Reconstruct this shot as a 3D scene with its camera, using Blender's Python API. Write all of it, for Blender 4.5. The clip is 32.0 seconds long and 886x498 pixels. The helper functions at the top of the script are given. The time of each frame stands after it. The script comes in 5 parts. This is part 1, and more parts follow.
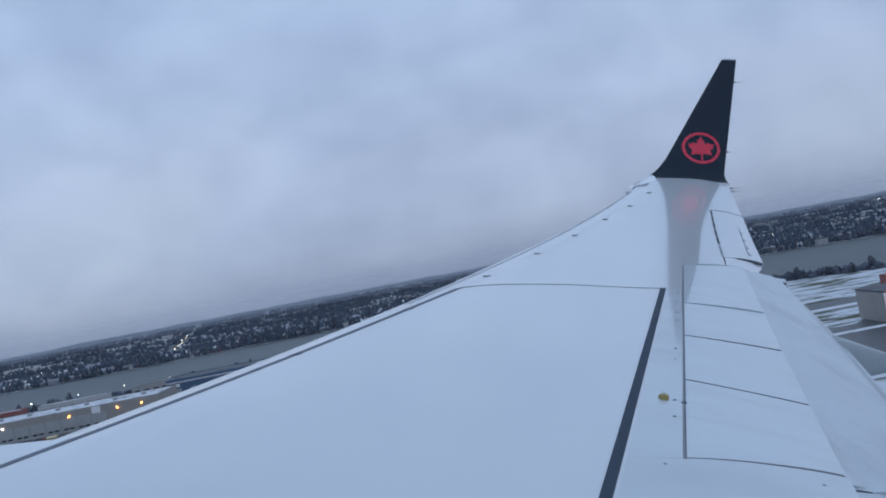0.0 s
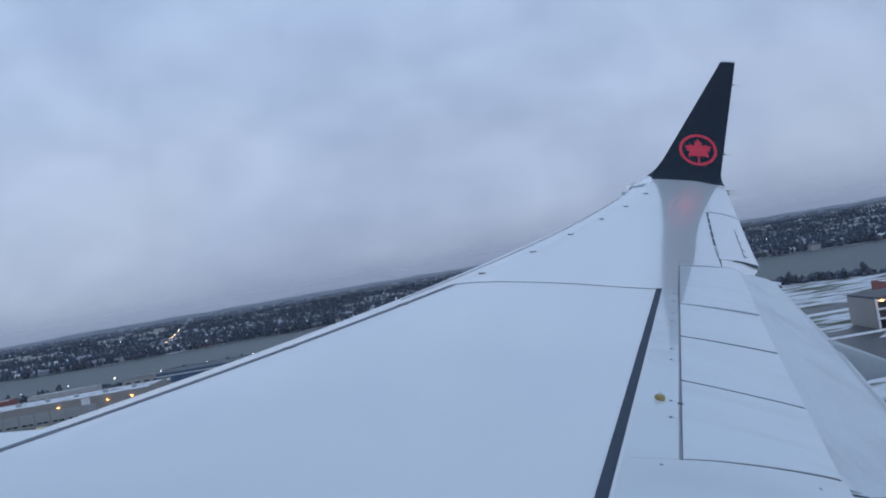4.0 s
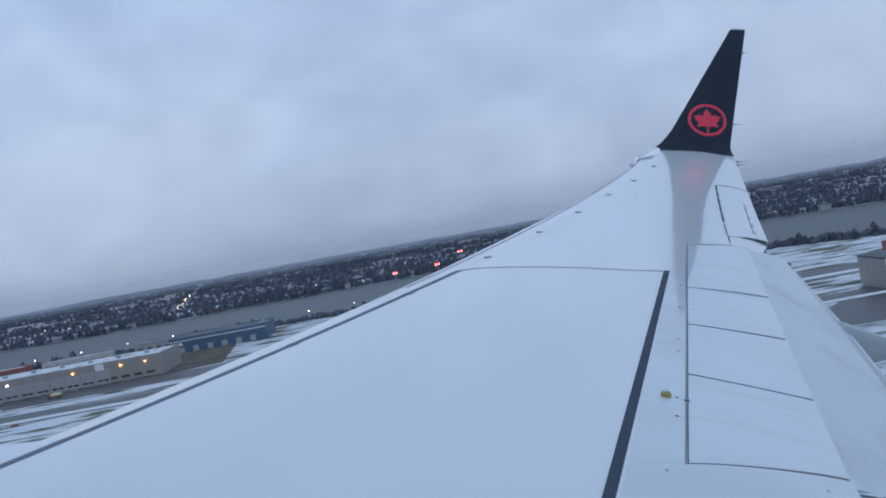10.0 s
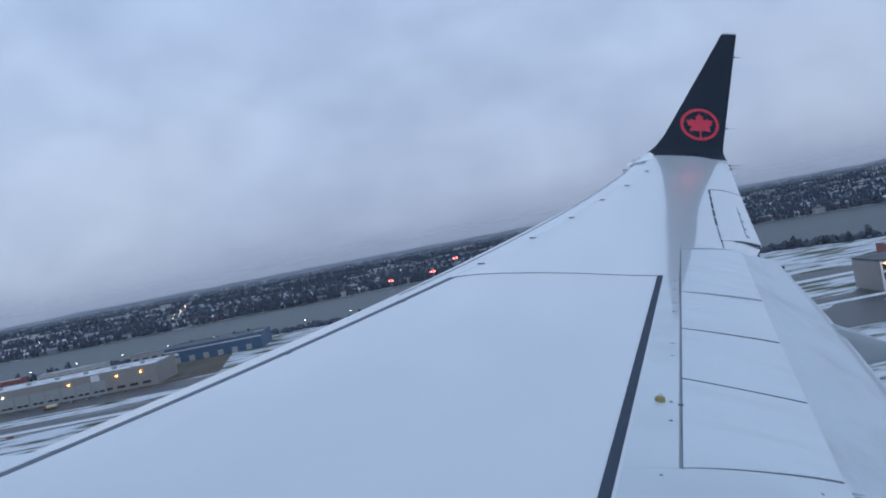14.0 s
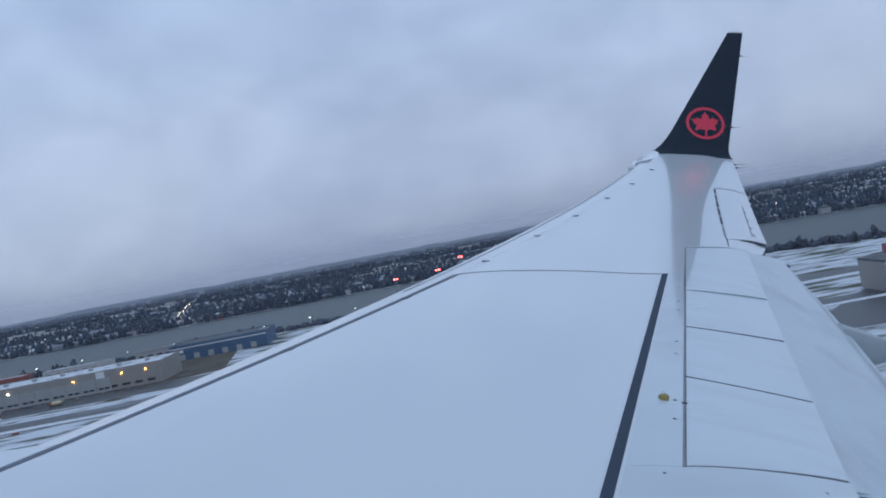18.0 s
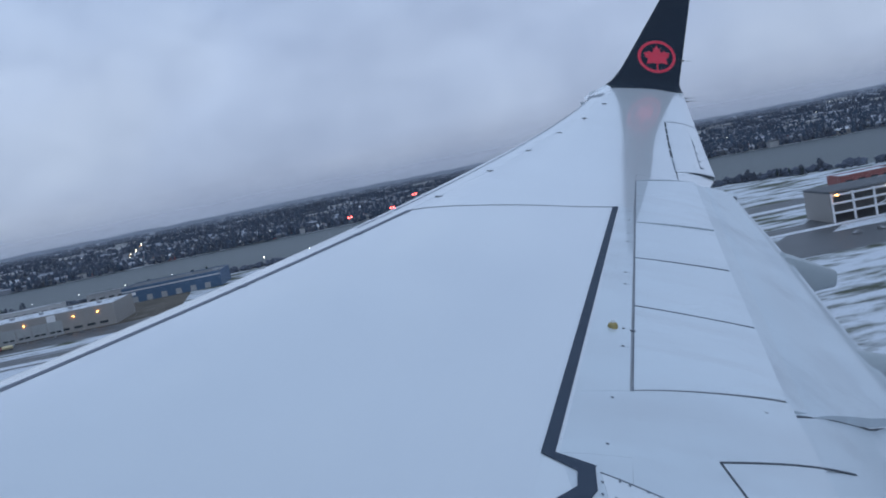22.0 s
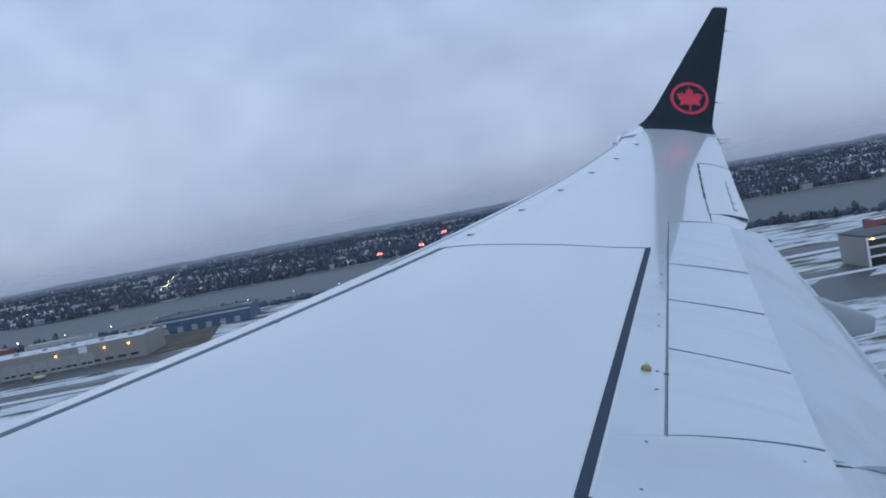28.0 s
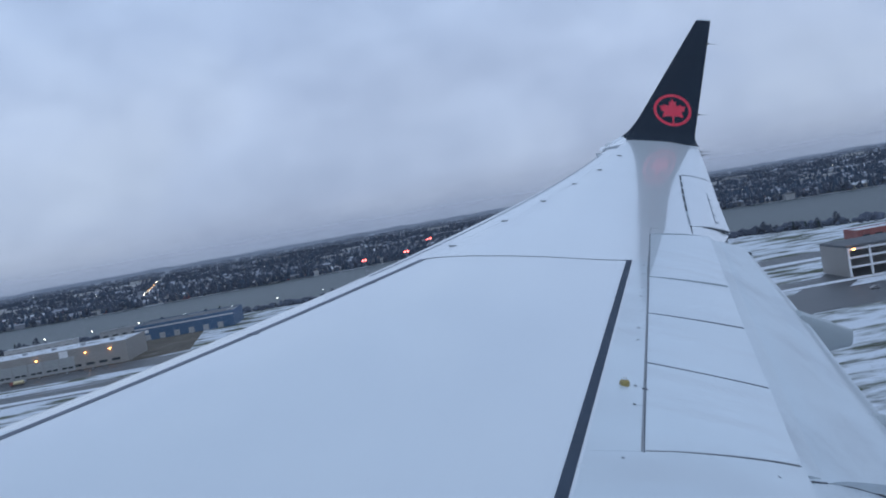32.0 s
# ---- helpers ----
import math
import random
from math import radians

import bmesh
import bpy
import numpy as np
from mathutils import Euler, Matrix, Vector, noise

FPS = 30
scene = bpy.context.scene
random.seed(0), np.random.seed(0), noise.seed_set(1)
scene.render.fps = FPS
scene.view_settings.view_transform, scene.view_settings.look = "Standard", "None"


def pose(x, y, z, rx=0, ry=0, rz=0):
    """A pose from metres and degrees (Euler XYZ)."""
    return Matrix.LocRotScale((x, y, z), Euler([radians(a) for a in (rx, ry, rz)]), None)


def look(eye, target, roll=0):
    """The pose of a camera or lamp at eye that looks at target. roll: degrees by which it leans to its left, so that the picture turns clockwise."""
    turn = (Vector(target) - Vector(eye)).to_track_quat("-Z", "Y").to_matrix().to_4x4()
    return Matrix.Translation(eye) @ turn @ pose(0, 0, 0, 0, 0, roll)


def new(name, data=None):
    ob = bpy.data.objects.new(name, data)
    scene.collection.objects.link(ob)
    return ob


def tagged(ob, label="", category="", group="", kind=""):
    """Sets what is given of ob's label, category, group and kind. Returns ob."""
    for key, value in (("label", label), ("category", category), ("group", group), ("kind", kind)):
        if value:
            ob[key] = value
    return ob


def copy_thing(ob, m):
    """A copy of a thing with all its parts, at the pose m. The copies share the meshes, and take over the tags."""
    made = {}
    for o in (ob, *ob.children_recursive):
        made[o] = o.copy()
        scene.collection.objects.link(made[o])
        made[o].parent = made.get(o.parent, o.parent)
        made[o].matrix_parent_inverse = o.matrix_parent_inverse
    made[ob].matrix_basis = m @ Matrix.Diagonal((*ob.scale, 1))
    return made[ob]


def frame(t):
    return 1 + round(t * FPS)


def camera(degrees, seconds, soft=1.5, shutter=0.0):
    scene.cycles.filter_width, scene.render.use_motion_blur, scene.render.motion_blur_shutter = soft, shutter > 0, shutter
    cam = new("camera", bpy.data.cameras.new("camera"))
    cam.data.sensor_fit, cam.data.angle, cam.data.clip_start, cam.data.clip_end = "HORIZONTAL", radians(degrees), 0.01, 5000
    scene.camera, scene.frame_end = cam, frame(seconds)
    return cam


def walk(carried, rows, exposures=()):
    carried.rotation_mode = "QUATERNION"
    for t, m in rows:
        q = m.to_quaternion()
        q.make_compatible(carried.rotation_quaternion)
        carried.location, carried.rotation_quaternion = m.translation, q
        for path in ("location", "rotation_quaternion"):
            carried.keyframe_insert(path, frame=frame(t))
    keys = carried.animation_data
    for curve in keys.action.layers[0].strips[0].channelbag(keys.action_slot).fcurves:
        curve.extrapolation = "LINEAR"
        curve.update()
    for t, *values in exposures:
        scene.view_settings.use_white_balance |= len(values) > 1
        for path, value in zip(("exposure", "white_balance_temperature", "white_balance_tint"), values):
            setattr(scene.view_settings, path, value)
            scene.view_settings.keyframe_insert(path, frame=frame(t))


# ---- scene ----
# A window seat over the right wing of an airliner in the climb. Aircraft axes: x aft, y outboard, z up.
HEIGHT = 70.0
AIR = pose(0, 0, HEIGHT) @ pose(0, 0, 0, 0, 11.3, 0) @ pose(0, 0, 0, 2.5, 0, 0)

cam = camera(55.2, 32.0, soft=1.9)
# seconds, eye's shift in the seat (x, y, z), yaw aft, pitch, roll
SEAT = [
    (0, -0.050, -0.097, -0.139, 1.91, -1.04, 0.58),
    (0.5, -0.117, -0.055, -0.166, 2.55, -1.45, 2.94),
    (1, -0.048, -0.101, -0.154, 2.06, -0.84, 0.69),
    (1.5, -0.113, -0.054, -0.163, 2.44, -1.44, 2.76),
    (2, -0.041, -0.103, -0.165, 2.04, -0.89, 0.96),
    (2.5, -0.064, -0.046, -0.175, 2.26, -1.13, 1.90),
    (3, -0.027, -0.085, -0.165, 1.62, -0.74, 0.33),
    (3.5, -0.062, -0.045, -0.166, 1.98, -1.03, 1.34),
    (5.5, -0.065, -0.034, -0.147, 2.64, -1.23, 1.89),
    (6, -0.032, -0.067, -0.131, 2.06, -0.99, 0.58),
    (6.5, -0.063, -0.031, -0.132, 2.39, -1.38, 1.74),
    (7, -0.035, -0.054, -0.110, 2.14, -1.41, 0.78),
    (7.5, -0.069, 0.002, -0.104, 2.40, -1.94, 2.01),
    (8, -0.034, -0.021, -0.054, 2.10, -2.25, 0.85),
    (8.5, -0.042, 0.033, -0.060, 2.27, -2.48, 1.41),
    (9, -0.032, 0.022, -0.017, 2.00, -2.98, 1.10),
    (9.5, -0.037, 0.019, 0.001, 1.91, -3.24, 1.23),
    (10, -0.034, 0.032, 0.023, 1.81, -3.61, 1.11),
    (10.5, -0.013, 0.023, 0.020, 1.95, -3.34, 0.64),
    (11, -0.015, 0.056, 0.008, 2.15, -3.33, 1.03),
    (11.5, -0.024, 0.014, 0.043, 2.20, -3.59, 0.84),
    (12, -0.006, 0.064, 0.012, 1.77, -3.50, 0.97),
    (12.5, -0.006, 0.026, 0.041, 2.11, -3.50, 0.46),
    (13, -0.013, 0.048, 0.022, 2.22, -3.44, 1.09),
    (13.5, -0.005, 0.037, 0.039, 2.06, -3.54, 0.57),
    (14, -0.015, 0.038, 0.021, 2.11, -3.13, 0.53),
    (14.5, -0.002, -0.003, 0.039, 1.92, -2.81, -0.43),
    (15, -0.025, 0.051, 0.029, 1.73, -3.27, 0.72),
    (15.5, -0.010, 0.000, 0.038, 1.23, -3.09, -0.03),
    (17.5, -0.014, 0.030, 0.002, 1.60, -3.08, 0.56),
    (18, -0.008, 0.051, 0.009, 1.79, -3.23, 0.75),
    (18.5, -0.008, 0.030, 0.019, 1.87, -2.89, 0.38),
    (19, -0.018, 0.026, 0.002, 2.11, -2.61, 0.71),
    (19.5, -0.014, 0.018, 0.014, 1.71, -2.54, 0.22),
    (20, -0.019, 0.026, 0.013, 2.14, -2.70, 0.40),
    (20.5, -0.021, 0.013, -0.006, 2.43, -2.38, 0.12),
    (21, -0.011, 0.032, -0.017, 2.42, -2.70, 0.05),
    (21.5, -0.001, 0.023, 0.015, 2.85, -4.66, 0.12),
    (21.7, -0.012, 0.025, 0.002, 4.87, -6.36, 0.44),
    (22, 0.002, 0.024, -0.005, 4.89, -7.44, 0.26),
    (22.2, -0.017, 0.008, 0.002, 3.95, -7.63, 0.11),
    (22.5, -0.016, 0.022, -0.041, 2.60, -6.30, 0.28),
    (23, -0.019, 0.005, -0.005, 2.69, -6.22, 0.22),
    (23.5, -0.012, 0.015, -0.002, 2.63, -5.53, 0.16),
    (24, -0.013, 0.030, 0.015, 2.66, -5.28, 0.20),
    (24.5, -0.022, 0.018, 0.013, 2.58, -4.83, 0.08),
    (25, -0.014, 0.022, 0.001, 2.73, -4.04, -0.07),
    (25.5, -0.007, 0.017, 0.029, 2.88, -4.42, 0.07),
    (27.5, -0.032, -0.006, -0.025, 3.10, -4.38, 1.10),
    (28, -0.019, 0.022, 0.001, 2.89, -4.92, 0.94),
    (28.5, -0.012, 0.017, 0.004, 2.73, -4.99, 1.10),
    (29, -0.024, -0.009, -0.029, 2.87, -4.32, 1.12),
    (29.5, -0.046, 0.003, -0.056, 3.85, -3.59, 2.00),
    (30, -0.026, 0.005, -0.009, 3.67, -4.10, 1.42),
    (30.5, -0.029, 0.006, -0.022, 4.10, -3.68, 1.73),
    (31, -0.012, 0.021, 0.002, 3.81, -4.19, 1.56),
    (31.5, -0.013, 0.005, 0.017, 3.92, -4.33, 1.80),
    (32, 0.007, 0.023, 0.036, 3.91, -4.42, 1.49),
]
PATH = [(t, AIR @ pose(x, 1.65 + y, z, 0, 0, -yaw) @ pose(0, 0, 0, 90 + pitch) @ pose(0, 0, 0, 0, 0, roll))
        for t, x, y, z, yaw, pitch, roll in SEAT]
walk(cam, PATH, [(0, -0.03), (6, -0.02), (7, -0.05), (9, 0.05), (10, 0.07), (14, 0.06), (19, 0.0), (21.5, 0.04), (22, 0.03), (23, 0.18), (25, 0.06), (28, 0.08), (29, 0.11), (30, 0.08), (31, 0.13), (32, 0.08)])


# ---- node helpers ----
def tree_of(idblock):
    idblock.use_nodes = True
    nt = idblock.node_tree
    nt.nodes.clear()
    return nt


def node(nt, kind, **values):
    n = nt.nodes.new(kind)
    for key, value in values.items():
        n.inputs[key.replace("_", " ")].default_value = value
    return n


def ramp(nt, source, stops):
    n = nt.nodes.new("ShaderNodeValToRGB")
    el = n.color_ramp.elements
    while len(el) < len(stops):
        el.new(0.5)
    for e, (p, c) in zip(el, stops):
        e.position, e.color = p, (*c, 1) if len(c) == 3 else c
    nt.links.new(source, n.inputs[0])
    return n.outputs[0]


def mixed(nt, fac, a, b, blend="MIX"):
    n = nt.nodes.new("ShaderNodeMix")
    n.data_type, n.blend_type = "RGBA", blend
    for sock, v in ((n.inputs[0], fac), (n.inputs[6], a), (n.inputs[7], b)):
        if isinstance(v, bpy.types.NodeSocket):
            nt.links.new(v, sock)
        elif isinstance(v, (int, float)):
            sock.default_value = v
        else:
            sock.default_value = (*v, 1)
    return n.outputs[2]


def noise_of(nt, scale, stretch=(1, 1, 1), detail=4.0, rough=0.55, coord="Object", distortion=0.0):
    tc = nt.nodes.new("ShaderNodeTexCoord")
    mp = nt.nodes.new("ShaderNodeMapping")
    mp.inputs["Scale"].default_value = stretch
    nt.links.new(tc.outputs[coord], mp.inputs["Vector"])
    n = node(nt, "ShaderNodeTexNoise", Scale=scale, Detail=detail, Roughness=rough, Distortion=distortion)
    nt.links.new(mp.outputs[0], n.inputs["Vector"])
    return n.outputs["Fac"]


# ---- world: a closed winter overcast, blue with the late hour ----
world = bpy.data.worlds.new("overcast")
scene.world = world
wt = tree_of(world)
sky = wt.nodes.new("ShaderNodeTexSky")
sky.sky_type, sky.sun_disc = "NISHITA", False
sky.sun_elevation, sky.sun_rotation = radians(58), radians(160)
tc = wt.nodes.new("ShaderNodeTexCoord")
sep = wt.nodes.new("ShaderNodeSeparateXYZ")
wt.links.new(tc.outputs["Generated"], sep.inputs[0])
up = node(wt, "ShaderNodeMapRange", From_Min=-0.1, From_Max=0.9)
wt.links.new(sep.outputs[2], up.inputs[0])
base = ramp(wt, up.outputs[0], [(0.0, (0.165, 0.208, 0.30)), (0.098, (0.284, 0.350, 0.498)), (0.15, (0.366, 0.456, 0.642)),
                                (0.25, (0.404, 0.505, 0.710)), (0.42, (0.405, 0.530, 0.765)), (1.0, (0.348, 0.490, 0.715))])
big = noise_of(wt, 2.6, (1, 1, 1.7), 4.0, 0.5, "Generated", 0.3)
fine = noise_of(wt, 9.0, (1, 1, 1.5), 4.0, 0.5, "Generated", 0.3)
shade = ramp(wt, big, [(0.30, (0.866, 0.87, 0.883)), (0.5, (1.01, 1.01, 1.01)), (0.68, (1.145, 1.118, 1.06))])
shade2 = ramp(wt, fine, [(0.3, (0.885, 0.892, 0.912)), (0.7, (1.085, 1.078, 1.06))])
cloud = mixed(wt, 1.0, mixed(wt, 1.0, base, shade, "MULTIPLY"), shade2, "MULTIPLY")
under = node(wt, "ShaderNodeBackground", Strength=1.0)
above = node(wt, "ShaderNodeBackground", Strength=0.004)
wt.links.new(cloud, under.inputs[0])
wt.links.new(sky.outputs[0], above.inputs[0])
both = wt.nodes.new("ShaderNodeAddShader")
wt.links.new(under.outputs[0], both.inputs[0])
wt.links.new(above.outputs[0], both.inputs[1])
wout = wt.nodes.new("ShaderNodeOutputWorld")
wt.links.new(both.outputs[0], wout.inputs[0])

sun = new("sun", bpy.data.lights.new("sun", "SUN"))
sun.data.energy, sun.data.angle, sun.data.color = 0.3, radians(60), (0.88, 0.95, 1.0)
sun.matrix_world = look((190, -500, 860), (0, 0, 0))
scene.view_settings.exposure = 0.0


# ---- materials ----
def surface(name, color, rough=0.6, metal=0.0, coat=0.0, coat_rough=0.05, vary=0.12, scale=3.0, stretch=(1, 1, 1), fine=40.0,
            bump=0.0, bump_scale=30.0, dirt=None, dirt_at=(0.55, 0.75), dirt_scale=1.0, dirt_stretch=(1, 1, 1), random_by="", spread=0.25, spec=0.5):
    """A painted or natural surface: colour in two scales, optional dirt or snow patches, fine relief."""
    m = bpy.data.materials.new(name)
    nt = tree_of(m)
    p = node(nt, "ShaderNodeBsdfPrincipled", Roughness=rough, Metallic=metal)
    p.inputs["Coat Weight"].default_value, p.inputs["Coat Roughness"].default_value = coat, coat_rough
    p.inputs["Specular IOR Level"].default_value = spec
    lo, hi = [tuple(min(1, c * (1 + k * vary)) for c in color) for k in (-1, 1)]
    a = ramp(nt, noise_of(nt, scale, stretch), [(0.3, lo), (0.7, hi)])
    b = ramp(nt, noise_of(nt, fine, stretch, 3.0), [(0.3, (1 - vary / 2,) * 3), (0.7, (1 + vary / 2,) * 3)])
    c = mixed(nt, 1.0, a, b, "MULTIPLY")
    if random_by:
        if random_by == "island":
            r = nt.nodes.new("ShaderNodeNewGeometry").outputs["Random Per Island"]
        else:
            r = nt.nodes.new("ShaderNodeObjectInfo").outputs["Random"]
        c = mixed(nt, 1.0, c, ramp(nt, r, [(0.0, (1 - spread,) * 3), (1.0, (1 + spread,) * 3)]), "MULTIPLY")
    if dirt:
        patch = ramp(nt, noise_of(nt, dirt_scale, dirt_stretch, 8.0, 0.62), [(dirt_at[0], (0, 0, 0)), (dirt_at[1], (1, 1, 1))])
        c = mixed(nt, patch, c, dirt)
    nt.links.new(c, p.inputs["Base Color"])
    if bump:
        bn = node(nt, "ShaderNodeBump", Strength=bump, Distance=0.02)
        nt.links.new(noise_of(nt, bump_scale, stretch), bn.inputs["Height"])
        nt.links.new(bn.outputs[0], p.inputs["Normal"])
    o = nt.nodes.new("ShaderNodeOutputMaterial")
    nt.links.new(p.outputs[0], o.inputs[0])
    return m


def glowing(name, color, strength):
    m = bpy.data.materials.new(name)
    nt = tree_of(m)
    e = node(nt, "ShaderNodeEmission", Color=(*color, 1), Strength=strength)
    o = nt.nodes.new("ShaderNodeOutputMaterial")
    nt.links.new(e.outputs[0], o.inputs[0])
    return m


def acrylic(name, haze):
    """A clear pane with a little scattering mixed in, a veil over what lies behind."""
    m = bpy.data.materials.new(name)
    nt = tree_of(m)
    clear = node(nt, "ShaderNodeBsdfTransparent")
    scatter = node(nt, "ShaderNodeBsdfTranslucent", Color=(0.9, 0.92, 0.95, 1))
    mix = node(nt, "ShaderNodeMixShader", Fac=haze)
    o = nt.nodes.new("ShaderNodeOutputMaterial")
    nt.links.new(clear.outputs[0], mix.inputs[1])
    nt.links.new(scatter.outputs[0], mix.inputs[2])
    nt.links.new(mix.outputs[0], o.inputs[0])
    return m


# Faint haze added to the window pane lifts the dark tones.
PANE = acrylic("veiling_acrylic", 0.014)
WHITE = surface("white_gloss_paint", (0.72, 0.755, 0.785), 0.28, coat=1.0, coat_rough=0.075, vary=0.025, scale=0.8, stretch=(0.4, 1.6, 1), fine=14,
                bump=0.006, bump_scale=1.1, dirt=(0.60, 0.62, 0.65), dirt_at=(0.60, 0.95), dirt_scale=1.1, dirt_stretch=(0.5, 3, 1))
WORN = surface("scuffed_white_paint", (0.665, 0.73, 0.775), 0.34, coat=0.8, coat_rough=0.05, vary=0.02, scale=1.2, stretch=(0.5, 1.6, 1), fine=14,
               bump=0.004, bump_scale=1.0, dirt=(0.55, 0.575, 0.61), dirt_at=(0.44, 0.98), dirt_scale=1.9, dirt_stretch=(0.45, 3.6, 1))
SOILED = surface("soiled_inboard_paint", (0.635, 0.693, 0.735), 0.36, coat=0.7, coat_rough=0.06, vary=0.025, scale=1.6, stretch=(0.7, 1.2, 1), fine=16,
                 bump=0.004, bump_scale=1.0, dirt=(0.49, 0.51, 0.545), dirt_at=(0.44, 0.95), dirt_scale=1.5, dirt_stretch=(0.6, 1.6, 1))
GREY = surface("pale_grey_wing_paint", (0.700, 0.730, 0.762), 0.30, coat=1.0, coat_rough=0.03, vary=0.015, scale=0.7, fine=18, bump=0.012, bump_scale=1.1)
FLAPGREY = surface("flap_paint", (0.55, 0.61, 0.655), 0.42, coat=0.5, coat_rough=0.20, vary=0.03, scale=0.9, stretch=(0.5, 3, 1), fine=16,
                   dirt=(0.36, 0.385, 0.425), dirt_at=(0.50, 0.90), dirt_scale=1.5, dirt_stretch=(2.2, 0.6, 1))
SEAM = surface("pale_grey_seam", (0.46, 0.50, 0.54), 0.5, vary=0.12, scale=5)
LINE = surface("dark_walkway_paint", (0.034, 0.050, 0.078), 0.65, spec=0.16, vary=0.10, scale=2)
SEAL = surface("grey_sealant", (0.14, 0.16, 0.195), 0.6, vary=0.1, scale=5)
SLATSEAL = surface("dark_slat_seal", (0.095, 0.11, 0.145), 0.6, vary=0.12, scale=5)
HINGE = surface("grey_hinge_paint", (0.25, 0.265, 0.29), 0.5, vary=0.15, scale=6, dirt=(0.20, 0.19, 0.18), dirt_at=(0.5, 0.8), dirt_scale=3.0)
# Fairing grey, darkened for the shade on its side and under faces; dirt on top.
CANOE = surface("shaded_fairing_paint", (0.36, 0.40, 0.42), 0.45, coat=0.2, vary=0.06, scale=2.0, dirt=(0.22, 0.24, 0.25), dirt_at=(0.5, 0.8), dirt_scale=2.0)
# The tip lip's shade is put into this darker grey.
LIP = surface("shaded_tip_lip_paint", (0.19, 0.21, 0.24), 0.5, coat=0.2, vary=0.08, scale=3.0)
# Near-black that paints in the shade of coves and gaps; also dark fittings, seams.
COVE = surface("gap_shade_and_dark_fittings", (0.045, 0.055, 0.07), 0.7, vary=0.15, scale=4)
NAVY = surface("near_black_navy_paint", (0.003, 0.012, 0.026), 0.4, spec=0.10, vary=0.06, scale=1.5)
RED = surface("red_emblem_paint", (0.74, 0.035, 0.075), 0.45, spec=0.25, vary=0.04, scale=6)
YELLOW = surface("yellow_fitting_paint", (0.36, 0.27, 0.075), 0.45, coat=0.3, vary=0.15, scale=30)
# Whiter than the wing paint: the sky's light on the tip is coloured in.
BRIGHT = surface("sky_lit_white_cover", (0.95, 0.955, 0.96), 0.2, coat=1.0, coat_rough=0.03, vary=0.01)
LENS = surface("clear_lamp_lens", (0.82, 0.84, 0.86), 0.12, coat=1.0, coat_rough=0.02, vary=0.01)
BLACK = surface("black_rubber", (0.02, 0.022, 0.025), 0.6, vary=0.1)


# ---- mesh helpers ----
def part(name, bm, material, parent=None, label="", smooth=False):
    """Links a bmesh as one mesh object under a thing or a part."""
    me = bpy.data.meshes.new(name)
    bmesh.ops.recalc_face_normals(bm, faces=bm.faces[:])
    for f in bm.faces:
        f.smooth = smooth
    bm.to_mesh(me)
    bm.free()
    if smooth:
        me.set_sharp_from_angle(angle=radians(32))
    for m in material if isinstance(material, (list, tuple)) else [material]:
        me.materials.append(m)
    ob = new(name, me)
    ob.parent = parent
    if label:
        ob["label"] = label
    return ob


def thing(name, label, category, m=None, group="", kind=""):
    ob = new(name)
    ob.empty_display_size = 0.3
    if m is not None:
        ob.matrix_world = m
    return tagged(ob, label, category, group, kind)


def loft(bm, rings, closed=True, caps=True):
    """Skins rings of points; all rings have the same count."""
    vs = [[bm.verts.new(p) for p in r] for r in rings]
    n = len(vs[0])
    for a, b in zip(vs, vs[1:]):
        for i in range(n if closed else n - 1):
            j = (i + 1) % n
            bm.faces.new((a[i], a[j], b[j], b[i]))
    if caps and closed:
        bm.faces.new(vs[0])
        bm.faces.new(vs[-1][::-1])
    return bm


def box(bm, x0, x1, y0, y1, z0, z1, bevel=0.0):
    r = bmesh.ops.create_cube(bm, size=1.0, matrix=Matrix.Translation(((x0 + x1) / 2, (y0 + y1) / 2, (z0 + z1) / 2))
                              @ Matrix.Diagonal((x1 - x0, y1 - y0, z1 - z0, 1)))
    if bevel:
        edges = {e for v in r["verts"] for e in v.link_edges}
        bmesh.ops.bevel(bm, geom=list(edges), offset=bevel, segments=2, profile=0.6, affect="EDGES")
    return bm


def boxed(x0, x1, y0, y1, z0, z1, bevel=0.0):
    return box(bmesh.new(), x0, x1, y0, y1, z0, z1, bevel)


def rod(a, b, r0, r1=None, sides=8, bm=None):
    bm = bm or bmesh.new()
    a, b = Vector(a), Vector(b)
    q = (b - a).to_track_quat("Z", "Y").to_matrix()
    rings = [[c + q @ Vector((r * math.cos(k * math.tau / sides), r * math.sin(k * math.tau / sides), 0)) for k in range(sides)]
             for c, r in ((a, r0), (b, r0 if r1 is None else r1))]
    return loft(bm, rings)


# ---- the wing's form ----
def smooth(a, b, v):
    v = min(1.0, max(0.0, (v - a) / (b - a)))
    return v * v * (3 - 2 * v)


def x_lead(y):
    return -4.92 + 0.532 * y


def chord(y):
    return 1.6 + (16.8 - y) * 0.263


def z_lead(y):
    """Dihedral, and the bend that the lift gives."""
    if y < 9:
        return ((((0.0000616 * y - 0.0018079) * y + 0.0206723) * y + 0.0231254) * y - 1.7275131)
    t = y - 9
    return -0.75845 + 0.13566 * t + 0.009529 * t * t


def fall(y):
    """How far the trailing edge lies below the leading edge."""
    return 0.042 * (16.8 - y) if y > 12 else 0.2016 + 0.028 * (12 - y)


